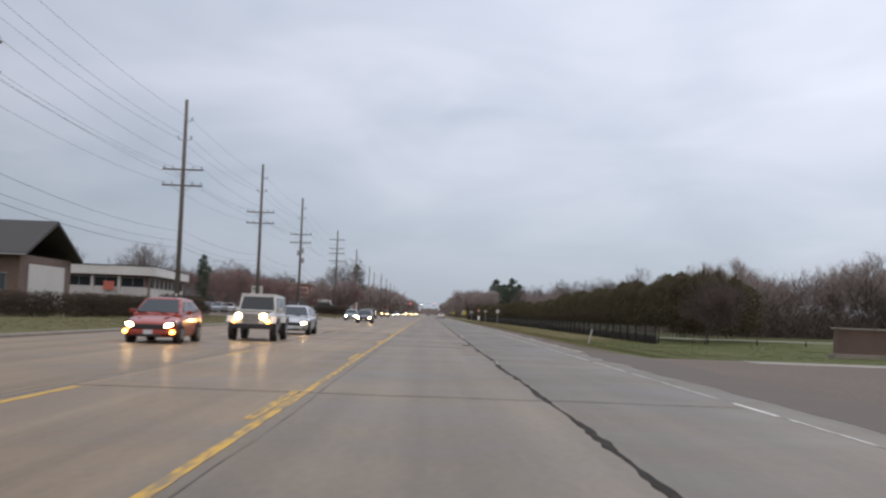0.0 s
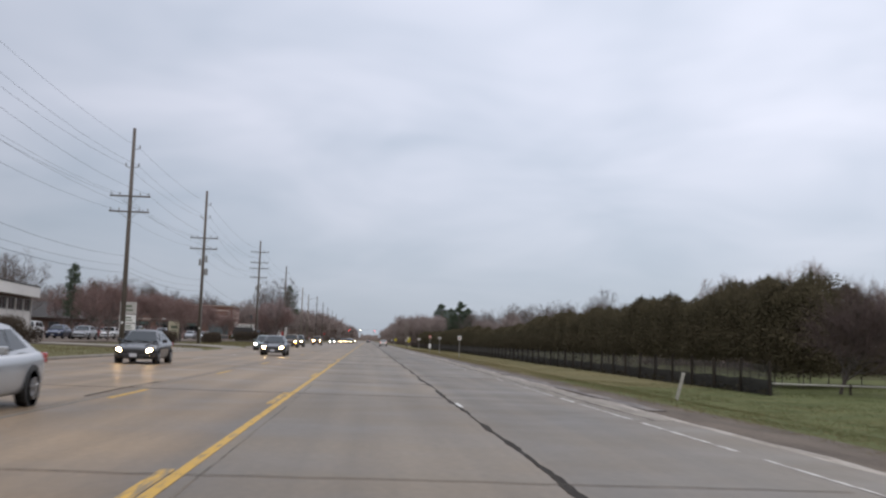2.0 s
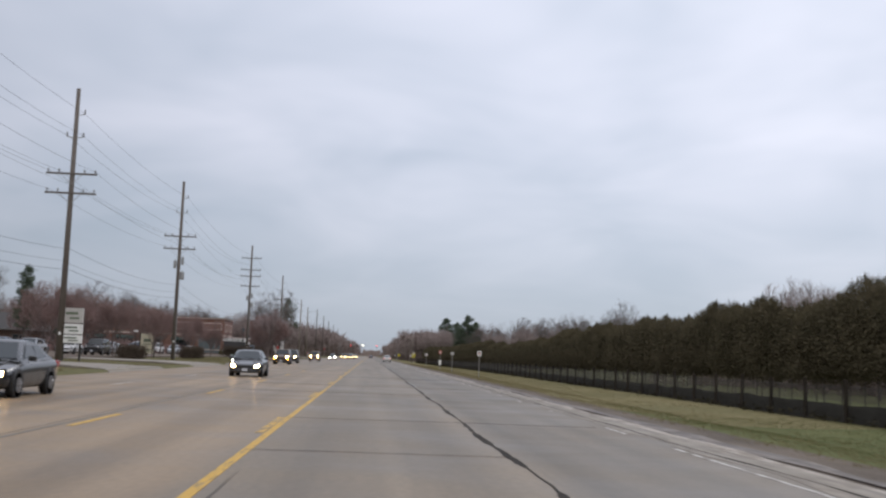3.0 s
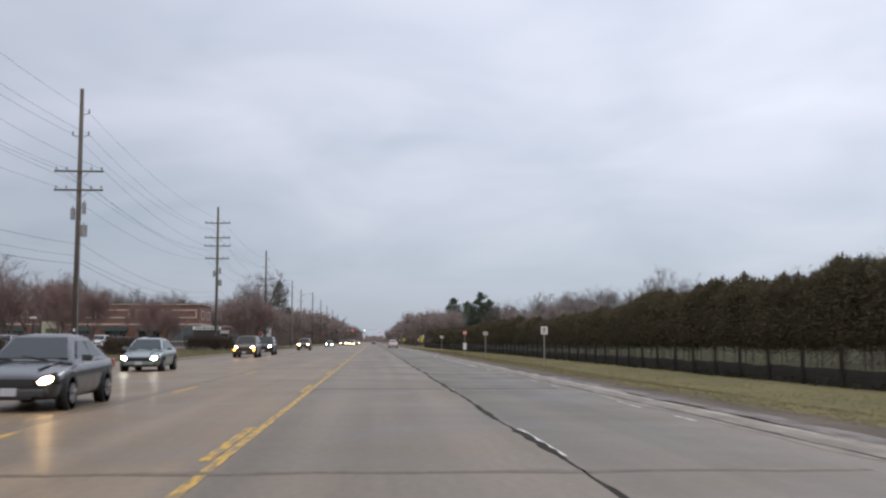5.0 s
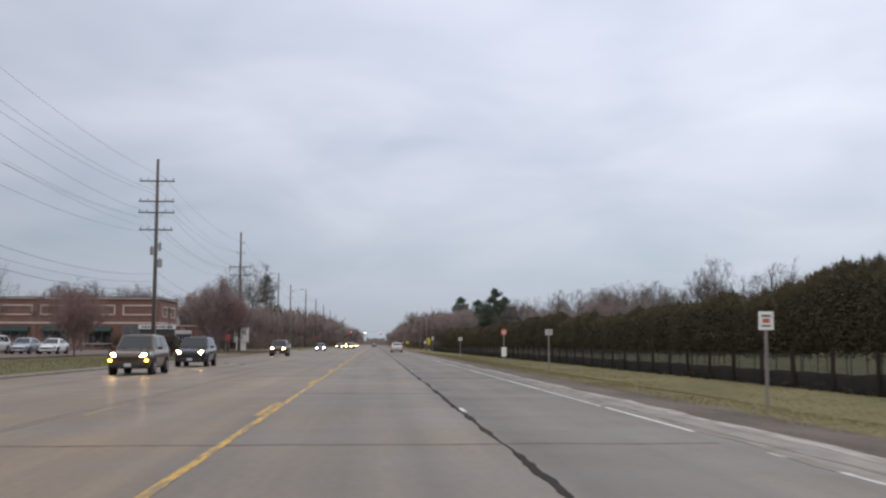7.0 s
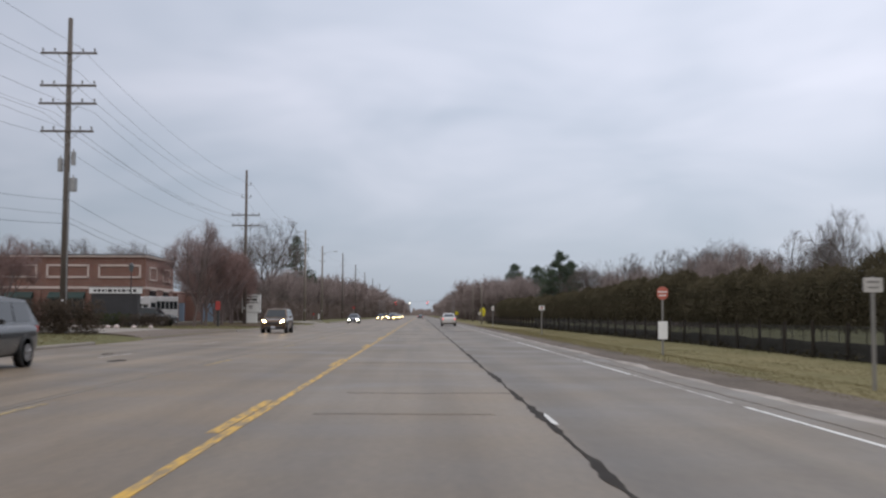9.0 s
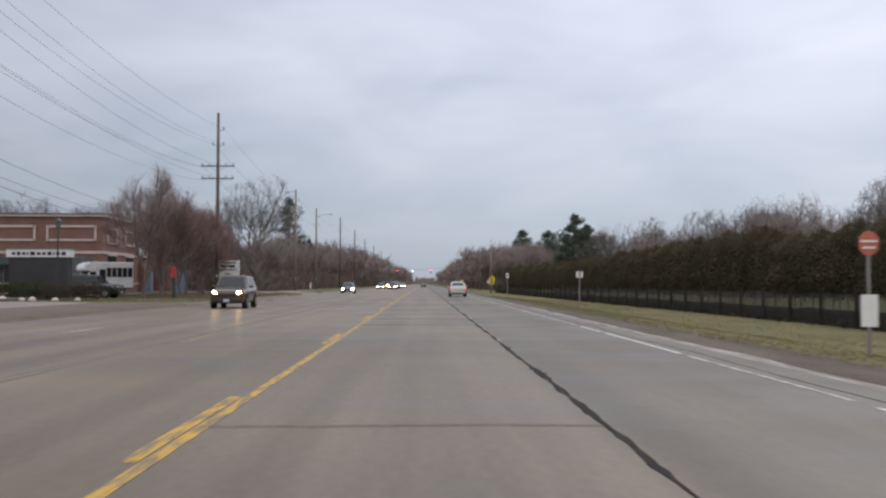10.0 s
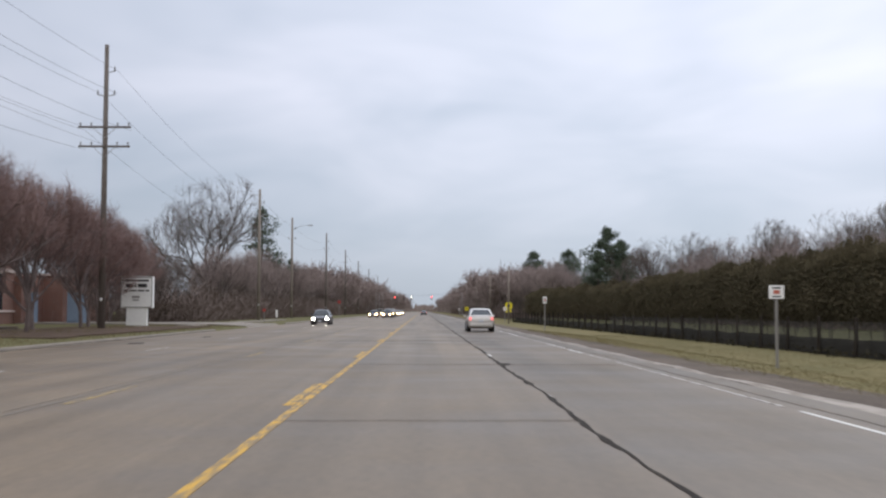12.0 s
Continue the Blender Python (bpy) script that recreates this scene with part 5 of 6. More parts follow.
sign_post(-17.9, 362.0, (("sign_white", 0.22, 0.9, 0.9, ()),), 1.4, "low white marker post behind the kerb")
e = thing("marker_post", (12.0, 79.7, ground_height(12.0, 79.7)), "leaning pale marker post in the grass", "marker post")
bm = bmesh.new()
box(bm, (0, 0, 0), (0.13, 0.05, 1.15), 0.012, Matrix.Translation((0.12, 0, 0.52)) @ Euler((0, radians(14), 0)).to_matrix().to_4x4())
part("post", bm, "rail", e)

# traffic lights on a span wire, far ahead
e = thing("traffic_signal", (0, 640, 0), "span wire with dark traffic lights over the far crossing", "traffic light")
part("support_pole", tubes(((-17, 0, 0), (-17, 0, 8.6), 0.16, 0.11)), "galv", e)
part("support_pole", tubes(((15, 0, -0.5), (15, 0, 8.6), 0.16, 0.11)), "galv", e)
part("span_wire", tubes(((-17, 0, 8.4), (-1, 0, 7.2), 0.03), ((-1, 0, 7.2), (15, 0, 8.4), 0.03), n=5), "wire", e)
for x, on in ((-11.0, "signal_red"), (-7.5, "off"), (-4.6, "signal_green"), (3.2, "signal_red")):
    h = part("signal_head", boxes(((x, 0, 6.3), (0.42, 0.35, 1.25)), bevel=0.03), "black", e)
    part("hanger", tubes(((x, 0, 6.9), (x, 0, 7.6), 0.03), n=5), "galv", e)
    part("lens", disc((x, -0.19, 6.7), (0, 1, 0), 0.15, 0.04), on if on != "off" else "tail_off", h)
    part("lens", disc((x, -0.19, 6.3), (0, 1, 0), 0.15, 0.04), "plastic", h)
    part("lens", disc((x, -0.19, 5.9), (0, 1, 0), 0.15, 0.04), "plastic", h)
for x, y in ((-16.5, 600), (-16.5, 660), (14.5, 650)):
    e = thing("street_lamp", (x, y, 0), "street lamp on a tall galvanised steel column", "street lamp", "street lamps")
    s = 1 if x < 0 else -1
    part("column", tubes(((0, 0, -0.5), (0, 0, 9.0), 0.12, 0.08), ((0, 0, 9.0), (s * 2.2, 0, 9.5), 0.05)), "galv", e)
    part("lamp_head", boxes(((s * 2.4, 0, 9.5), (0.8, 0.35, 0.16)), bevel=0.04), "galv", e)
    part("lamp", disc((s * 2.45, -0.16, 9.36), (0, 1, 0.4), 0.12, 0.06), "clear_lens", e)

# ---------------------------------------------------------------- buildings


def framed_window(e, x, y, z, w, h, mullions=1, face=-1, glassm="window"):
    """A recessed pane with a frame, on a wall that faces along the axis."""
    wn = part("window", boxes(((x, y + face * 0.03, z), (w, 0.06, h))), glassm, e)
    fr = [((x, y + face * 0.05, z + h / 2 + 0.03), (w + 0.12, 0.12, 0.06)), ((x, y + face * 0.05, z - h / 2 - 0.03), (w + 0.12, 0.14, 0.06)),
          ((x - w / 2 - 0.03, y + face * 0.05, z), (0.06, 0.12, h)), ((x + w / 2 + 0.03, y + face * 0.05, z), (0.06, 0.12, h))]
    for k in range(mullions):
        fr.append(((x - w / 2 + w * (k + 1) / (mullions + 1), y + face * 0.055, z), (0.05, 0.1, h)))
    part("window_frame", boxes(*fr), "frame", wn)
    return wn


def brick_building():
    """Two-storey brick shop block: facade towards the road user, with framed stone panels above dark shop windows."""
    e = thing("brick_building", (-35.0, 309.5, 0.3), "two-storey red brick shop building with pale stone panels", "building")
    W, D, H = 52.0, 15.0, 8.4
    part("wall", boxes(((-W / 2, D / 2, H / 2 - 0.3), (W, D, H + 0.6))), "brick", e)
    part("roof", boxes(((-W / 2, D / 2, H + 0.05), (W - 0.8, D - 0.8, 0.1))), "roof_dark", e)
    part("parapet", boxes(((-W / 2, -0.06, H + 0.02), (W + 0.3, 0.5, 0.22)), ((0.02, D / 2, H + 0.02), (0.5, D, 0.22)), bevel=0.02), "stone", e, "pale stone coping")
    part("parapet_cap", boxes(((-W / 2, -0.06, H + 0.19), (W + 0.4, 0.6, 0.10)), ((0.02, D / 2, H + 0.19), (0.6, D, 0.10))), "roof_dark", e)
    part("band", boxes(((-W / 2, -0.05, 4.4), (W, 0.14, 0.3)), ((0.03, D / 2, 4.4), (0.14, D, 0.3))), "stone", e, "pale stone string course")
    part("low_band", boxes(((-W / 2, -0.05, 1.0), (W, 0.14, 0.16)), ((0.03, D / 2, 1.0), (0.14, D, 0.16))), "stone", e, "pale stone sill course")
    for k in range(7):
        x = -3.3 - 6.6 * k
        w, h, z = 5.2, 1.5, 6.5
        part("stone_panel_frame", boxes(((x, -0.06, z + h / 2), (w, 0.14, 0.24)), ((x, -0.06, z - h / 2), (w, 0.14, 0.24)), ((x - w / 2, -0.06, z), (0.24, 0.14, h + 0.24)), ((x + w / 2, -0.06, z), (0.24, 0.14, h + 0.24))), "stone", e, "pale stone rectangle set in the brick")
        part("pier", boxes(((x + 3.0, -0.12, 2.0), (0.6, 0.26, 4.2))), "brick", e)
        if k == 0:
            framed_window(e, x, 0.0, 2.05, 5.0, 3.6, 3, glassm="window_lit")
            continue
        framed_window(e, x, 0.0, 1.75, 4.2, 2.6, 2)
        aw = prism([(-0.02, 3.85), (-1.0, 3.15), (-1.0, 2.95), (-0.02, 3.0)], "x", x - 2.3, x + 2.3)
        part("awning", aw, "awning", e, "dark green fabric awning")
    for k in range(2):
        y = 3.7 + 7 * k
        part("window", boxes(((0.04, y, 2.5), (0.08, 3.0, 3.2))), "window", e)
        part("lintel", boxes(((0.06, y, 4.2), (0.16, 3.3, 0.22))), "stone", e)
        part("stone_panel_frame", boxes(((0.05, y, 7.1), (0.14, 3.6, 0.16)), ((0.05, y, 5.5), (0.14, 3.6, 0.16)), ((0.05, y - 1.8, 6.3), (0.14, 0.16, 1.7)), ((0.05, y + 1.8, 6.3), (0.14, 0.16, 1.7))), "stone", e)
    part("annex_wall", boxes(((-3.4, 27.0, 1.9), (11.5, 14.0, 4.6))), "brick", e)
    part("annex_coping", boxes(((-3.4, 27.0, 4.28), (11.9, 14.4, 0.2)), bevel=0.02), "stone", e, "pale stone coping")
    part("annex_window", boxes(((-5.4, 19.98, 1.7), (2.4, 0.1, 1.8))), "window", e)
    part("link_wall", boxes(((-4.2, 17.5, 1.9), (9.6, 5.2, 4.2))), "brick", e)
    for x, y in ((-13, 6), (-14.5, 6), (-30, 8)):
        part("roof_vent", tubes(((x, y, H), (x, y, H + 1.0), 0.16), n=10), "galv", e)


brick_building()


def kiosk():
    """Black sign structure with a white header, standing in the car park in front of the brick block."""
    e = thing("sign_kiosk", (-29.5, 270.0, 0.3), "black roadside sign structure with a white lettered header", "sign")
    part("body", boxes(((2.1, 0.5, 1.45), (4.2, 1.0, 2.9)), bevel=0.03), "black", e)
    hd = part("header", boxes(((2.1, 0.42, 3.18), (4.5, 1.1, 0.56)), bevel=0.03), "sign_white", e, "white header board")
    part("cap", boxes(((2.1, 0.42, 3.5), (4.6, 1.2, 0.07))), "frame", e)
    x = 0.25
    for k in range(11):
        w = (0.3, 0.3, 0.3, 0.14, 0.42, 0.34, 0.3, 0.36, 0.12, 0.34, 0.36)[k]
        part("lettering", boxes(((x + w / 2, -0.138, 3.16), (w * 0.82, 0.012, 0.2 + 0.06 * (k % 3 == 1)))), "ink", hd)
        x += w + 0.06
    part("base", boxes(((2.1, 0.5, -0.1), (4.6, 1.3, 0.25)), bevel=0.02), "concrete", e)


kiosk()


def lantern_post():
    e = thing("lamp_post", (-25.6, 268.8, 0.25), "slim black lamp post with a boxed lantern", "street lamp")
    part("base", tubes(((0, 0, -0.1), (0, 0, 0.5), 0.16, 0.11), n=10), "black", e)
    part("column", tubes(((0, 0, 0.4), (0, 0, 4.9), 0.065, 0.05), n=10), "black", e)
    la = part("lantern", tubes(((0, 0, 4.9), (0, 0, 5.45), 0.14, 0.24), n=8), "window_lit", e, "glazed lantern")
    part("cap", tubes(((0, 0, 5.45), (0, 0, 5.7), 0.28, 0.04), n=8), "black", la)


lantern_post()


def pylon_sign():
    """White two-part sign: a broad box on a narrower base."""
    e = thing("pylon_sign", (-22.8, 318.0, 0.15), "white boxed roadside sign on a narrower white base", "sign")
    part("base", boxes(((0, 0, 0.68), (1.6, 0.5, 1.5)), bevel=0.02), "sign_white", e)
    bx = part("cabinet", boxes(((0, 0, 2.68), (2.5, 0.6, 2.5)), bevel=0.03), "sign_white", e)
    part("border", boxes(((0, -0.305, 3.86), (2.5, 0.02, 0.1)), ((0, -0.305, 1.5), (2.5, 0.02, 0.06)), ((-1.22, -0.305, 2.68), (0.06, 0.02, 2.3)), ((1.22, -0.305, 2.68), (0.06, 0.02, 2.3))), "frame", bx)
    for z, h, x0, ws in ((3.6, 0.16, -0.95, (1.9,)), (3.2, 0.3, -0.85, (0.6, 0.14, 0.72)), (2.8, 0.13, -1.0, (0.34, 0.56, 0.5, 0.3)), (2.3, 0.16, -0.35, (0.6,)), (2.05, 0.1, -0.3, (0.5,))):
        x = x0
        for w in ws:
            part("lettering", boxes(((x + w / 2, -0.312, z), (w, 0.014, h))), "ink" if z > 2.5 else "frame", bx)
            x += w + 0.1


pylon_sign()


def shop_sign():
    e = thing("pylon_sign", (-22.4, 138.0, 0.2), "tall stacked shop sign of grey and white panels on posts", "sign")
    for x in (-0.62, 0.62):
        part("post", boxes(((x, 0, 1.9), (0.14, 0.14, 4.0)), bevel=0.01), "steel_dark", e)
    for z, h, mat in ((3.35, 1.1, "wall_pale"), (2.35, 0.75, "sign_white"), (1.6, 0.6, "sign_white")):
        p = part("panel", boxes(((0, -0.02, z), (1.45, 0.22, h)), bevel=0.02), mat, e)
        part("lettering", boxes(((-0.1, -0.137, z + h * 0.15), (0.9, 0.014, h * 0.18)), ((0.1, -0.137, z - h * 0.18), (0.7, 0.014, h * 0.14))), "ink_green", p)


shop_sign()


def cream_sign():
    e = thing("ground_sign", (-26.6, 184.5, 0.25), "cream sign board with faded lettering between dark posts", "sign")
    for x in (-0.85, 0.85):
        part("post", boxes(((x, 0.05, 1.3), (0.12, 0.12, 2.9)), bevel=0.01), "steel_dark", e)
    p = part("panel", boxes(((0, 0, 1.55), (1.55, 0.14, 2.3)), bevel=0.02), "sign_cream", e)
    part("emblem", boxes(((0, -0.08, 1.95), (0.85, 0.02, 0.36)), ((0, -0.08, 1.5), (0.95, 0.02, 0.1))), "ink_green", p)
    part("lettering", boxes(((0, -0.08, 0.85), (1.0, 0.02, 0.1)), ((0, -0.08, 0.65), (0.8, 0.02, 0.07))), "ink_green", p)
    l = thing("sign_lamp", (-27.9, 184.0, 0.25), "small lit lamp on a pole beside a sign", "lamp")
    part("pole", tubes(((0, 0, -0.2), (0, 0, 2.9), 0.05)), "steel_dark", l)
    part("lamp_head", boxes(((0, -0.05, 3.0), (0.5, 0.22, 0.16)), bevel=0.03), "sign_white", l)


cream_sign()
e = thing("marker_sign", (-19.4, 277.0, 0.2), "tall crimson sign on a thick dark post", "sign")
part("post", boxes(((0, 0.05, 0.85), (0.24, 0.2, 1.9)), bevel=0.02), "black", e)
part("panel", boxes(((0, -0.08, 2.0), (0.46, 0.1, 0.85)), bevel=0.03), "sign_orange", e)
for x, y, w, h, mat, lab in ((-30.2, 326, 1.4, 2.6, "sign_blue", "blue-grey panel door behind the trees"), (-34.5, 326.2, 1.4, 2.6, "sign_blue", "blue-grey panel door behind the trees")):
    e = thing("portable_cabin", (x, y, 0.3), "blue-grey utility cabinet standing behind bare trees", "cabinet")
    part("body", boxes(((0, 0, h / 2), (w, 0.9, h)), bevel=0.03), mat, e)
    part("door", boxes(((0, -0.47, h / 2 - 0.05), (w * 0.8, 0.04, h * 0.85)), bevel=0.01), mat, e)
    part("roof", boxes(((0, 0, h + 0.04), (w + 0.12, 1.05, 0.1)), bevel=0.01), "frame", e)


def fascia_building():
    """Long low office with a deep off-white fascia over a strip of windows."""
    e = thing("office_building", (-31.6, 122.5, 0.3), "long low office with an off-white fascia and strip windows", "building", turn=5.0)
    W, D, H = 25.0, 26.0, 5.2
    part("wall", boxes(((-W / 2 - 0.8, D / 2 + 0.4, 1.9), (W, D, 4.6))), "brick_brown", e)
    part("fascia", boxes(((-W / 2 - 0.4, D / 2, H - 0.52), (W + 1.0, D + 1.0, 1.04)), bevel=0.04), "fascia", e, "off-white fascia")
    part("roof", boxes(((-W / 2 - 0.4, D / 2, H + 0.05), (W + 1.1, D + 1.1, 0.1))), "roof_dark", e)
    part("spandrel", boxes(((-W / 2 - 0.8, 0.32, 1.85), (W - 0.2, 0.2, 1.9))), "wall_pale", e, "pale panels below the windows")
    for k in range(8):
        x = -2.6 - 3.0 * k
        framed_window(e, x, 0.38, 3.35, 2.5, 1.0, 1)
        part("pier", boxes(((x - 1.5, 0.2, 2.0), (0.3, 0.36, 4.2))), "wall_pale", e)
    part("spandrel", boxes(((-0.72, D / 2 + 0.4, 1.75), (0.16, D - 1.0, 1.9))), "wall_pale", e, "pale panels below the windows")
    for k in range(8):
        y = 2.2 + 3.2 * k
        wn = part("window", boxes(((-0.78, y, 3.35), (0.08, 2.7, 1.1))), "window", e)
        part("window_frame", boxes(((-0.76, y, 3.94), (0.12, 2.9, 0.1)), ((-0.76, y, 2.76), (0.14, 2.9, 0.1)), ((-0.76, y - 1.4, 3.35), (0.12, 0.1, 1.2)), ((-0.76, y + 1.4, 3.35), (0.12, 0.1, 1.2)), ((-0.76, y, 3.35), (0.1, 0.07, 1.1))), "frame", wn)
        part("pier", boxes(((-0.7, y + 1.6, 2.1), (0.2, 0.22, 3.6))), "wall_pale", e)
    part("wall_sign", boxes(((-5.2, -0.05, 2.9), (1.2, 0.1, 1.0)), bevel=0.01), "sign_red", e, "faded red notice")


fascia_building()


def gabled_building(at, W, D, H, R, wall, label, turn=0.0, white=False):
    e = thing("shop_building", at, label, "building", turn=turn)
    part("wall", boxes(((0, D / 2, H / 2 - 0.2), (W, D, H + 0.4))), wall, e)
    rf = prism([(-0.9, H - 0.15), (-0.9, H + 0.1), (D / 2, H + R), (D + 0.9, H + 0.1), (D + 0.9, H - 0.15), (D / 2, H + R - 0.3)], "x", -W / 2 - 0.8, W / 2 + 0.8)
    part("roof", rf, "roof_dark", e, "dark shingled roof")
    n = int(W // 3.4)
    for k in range(n):
        x = -W / 2 + (k + 0.5) * W / n
        framed_window(e, x, 0, H * 0.52, 1.7, 1.3, 1)
    if white:
        part("side_panel", boxes(((W / 2 + 0.04, D / 2, H * 0.45), (0.1, D * 0.7, H * 0.8))), "wall_pale", e, "white painted side wall")
    part("gutter", tubes(((-W / 2 - 0.8, -0.95, H - 0.05), (W / 2 + 0.8, -0.95, H - 0.05), 0.07), n=6), "frame", e)


gabled_building((-46, 86, 0.3), 26, 12, 4.6, 3.2, "brick_brown", "brown brick shop with a dark gabled roof", 0, True)
gabled_building((-56, 216, 0.3), 20, 10, 3.0, 2.6, "brick_brown", "low brown building with a dark shingled roof", 20)
gabled_building((-70, 128, 0.3), 24, 12, 4.0, 2.6, "brick_brown", "low brown building behind a car park", 10)


# hedges and shrubs by the shops
def hedge(name, x, y, l, d, h, mat, label, seed, turn=0.0, n=520):
    rng = np.random.default_rng(seed)
    e = thing(name, (x, y, ground_height(x, y)), label, "hedge", turn=turn)
    cs, rs = [], []
    k = int(l / 0.55)
    for i in range(k + 1):
        for zz in ((0.32, 0.75) if h > 1 else (0.35,)):
            cs.append((i * l / max(1, k) + rng.uniform(-0.1, 0.1), rng.uniform(-0.12, 0.12), h * zz))
            rs.append(h * 0.36 * rng.uniform(0.85, 1.15))
    v, f = leaf_cloud(rng, cs, rs, n * 2.6, 0.055, 1.0)
    raw("leaves", v, f, mat, e)
    segs = [(np.array((i * 0.8, 0, -0.1)), np.array((i * 0.8 + rng.uniform(-0.2, 0.2), rng.uniform(-0.15, 0.15), h * 0.8)), 0.03, 0.01) for i in range(int(l / 0.8) + 1)]
    v, f = sticks(segs, 4)
    raw("stem_tangle", v, f, "bark", e, kind="stuff")


hedge("hedge", -49.0, 117, 18, 1, 1.6, "shrub", "long brown clipped hedge before a low office", 1)
hedge("hedge", -27.5, 116, 5, 1, 1.3, "shrub", "brown clipped hedge beside the car park", 13, 60)
hedge("hedge", -23.8, 96, 18, 1, 1.8, "shrub", "long brown clipped hedge beside the road", 15, 92)
hedge("hedge", -26, 64, 9, 1, 1.5, "shrub", "brown clipped hedge beside the road", 2, 80)
hedge("hedge", -24.5, 74, 14, 1, 1.6, "shrub", "brown clipped hedge beside the road", 3, 85)
hedge("hedge", -23.5, 158, 7, 1, 1.3, "shrub", "brown shrubs beside the car park", 4, 85)
hedge("hedge", -23.0, 188, 9, 1, 1.4, "shrub", "brown shrubs beside the car park", 5, 85)
hedge("hedge", -24.5, 237, 3.5, 1, 1.9, "shrub", "rounded brown shrub beside the driveway", 7)
hedge("hedge", -21.0, 236, 2.4, 1, 1.9, "shrub", "rounded brown shrub beside a utility pole", 8)
hedge("hedge", -29.6, 267.0, 4.2, 1, 1.15, "shrub_green", "clipped green hedge before a black sign", 9)
hedge("hedge", -25.4, 266.0, 3.6, 1, 1.1, "shrub", "low brown hedge at the car park edge", 10)
hedge("hedge", -27.5, 334, 10, 1, 1.8, "shrub", "brown undergrowth at the wood edge", 11, 70)
hedge("hedge", -28.5, 346, 12, 1, 2.0, "shrub", "brown undergrowth at the wood edge", 12, 80)
for k, (x, y, s) in enumerate(((-26.9, 262.5, 0.28), (-25.8, 262.9, 0.22), (-24.9, 262.2, 0.26), (-23.6, 262.7, 0.22), (-28.2, 262.6, 0.3), (-22.4, 263.4, 0.2))):
    bm = bmesh.new()
    bmesh.ops.create_icosphere(bm, subdivisions=2, radius=s)
    for v in bm.verts:
        v.co *= 1 + 0.25 * noise.noise(v.co * 3 + Vector((k, 0, 0)))
        v.co.z *= 0.8
    ob = part("boulder", bm, "stone", None, "", True)
    ob.matrix_basis = pose(x, y, ground_height(x, y) + s * 0.4)
    tagged(ob, "pale rounded landscape boulder in the grass", "boulder", "boulders in a row")

# ---------------------------------------------------------------- cars


def loft(stations, ring):
    """A closed skin through cross-sections; ring gives the outline of each station."""
    bm = bmesh.new()
    rows = [[bm.verts.new(p) for p in ring(*s)] for s in stations]
    n = len(rows[0])
    for a, b in zip(rows, rows[1:]):
        for i in range(n):
            j = (i + 1) % n
            bm.faces.new((a[i], a[j], b[j], b[i]))
    bm.faces.new(rows[0])
    bm.faces.new(rows[-1][::-1])
    return bm


def body_ring(y, zb, zs, w):
    h = zs - zb
    half = [(0, zs + 0.035), (w * 0.55, zs + 0.025), (w * 0.86, zs - 0.02), (w * 0.97, zs - 0.1 * h), (w * 1.0, zs - 0.38 * h), (w * 0.985, zb + 0.25 * h), (w * 0.93, zb + 0.05), (w * 0.8, zb)]
    pts = [(x, y, z) for x, z in half] + [(-x, y, z) for x, z in half[::-1][:-1]]
    return pts


SHAPES = {
    # length, body stations (y, low, shoulder, half width), cabin (base front, roof front, roof rear, base rear, belt front, belt rear, roof, base half, roof half), wheel radius, wheel places
    "sedan": (4.7, [(0.0, 0.30, 0.60, 0.66), (0.10, 0.22, 0.68, 0.80), (0.45, 0.19, 0.78, 0.88), (1.20, 0.19, 0.92, 0.90), (1.7, 0.19, 0.95, 0.90), (3.3, 0.19, 0.98, 0.90), (3.95, 0.21, 1.02, 0.89), (4.5, 0.25, 1.0, 0.85), (4.7, 0.36, 0.88, 0.76)],
              (1.15, 1.95, 3.05, 3.95, 0.93, 1.0, 1.45, 0.82, 0.60), 0.32, (0.88, 3.62)),
    "hatch": (4.4, [(0.0, 0.30, 0.62, 0.66), (0.10, 0.22, 0.70, 0.80), (0.45, 0.19, 0.82, 0.87), (1.10, 0.19, 0.96, 0.89), (1.6, 0.19, 0.98, 0.89), (3.2, 0.19, 1.02, 0.89), (3.9, 0.21, 1.05, 0.88), (4.28, 0.25, 1.03, 0.85), (4.4, 0.36, 0.9, 0.78)],
              (1.05, 1.85, 3.45, 4.25, 0.97, 1.03, 1.52, 0.82, 0.62), 0.32, (0.85, 3.45)),
    "suv": (4.75, [(0.0, 0.36, 0.86, 0.74), (0.10, 0.28, 0.95, 0.86), (0.40, 0.26, 1.03, 0.93), (1.25, 0.26, 1.10, 0.94), (1.8, 0.26, 1.12, 0.94), (3.6, 0.26, 1.14, 0.94), (4.3, 0.28, 1.15, 0.93), (4.65, 0.32, 1.13, 0.90), (4.75, 0.4, 1.0, 0.84)],
            (1.25, 1.85, 4.15, 4.66, 1.1, 1.13, 1.76, 0.86, 0.70), 0.37, (0.92, 3.72)),
    "offroad": (4.4, [(0.0, 0.52, 1.02, 0.55), (0.06, 0.48, 1.10, 0.64), (0.5, 0.45, 1.14, 0.70), (1.2, 0.45, 1.17, 0.76), (1.5, 0.45, 1.18, 0.80), (3.4, 0.45, 1.18, 0.80), (4.1, 0.46, 1.18, 0.80), (4.36, 0.48, 1.17, 0.79), (4.4, 0.5, 1.15, 0.78)],
                (1.45, 1.72, 4.2, 4.38, 1.17, 1.17, 1.83, 0.78, 0.70), 0.42, (0.72, 3.45)),
}


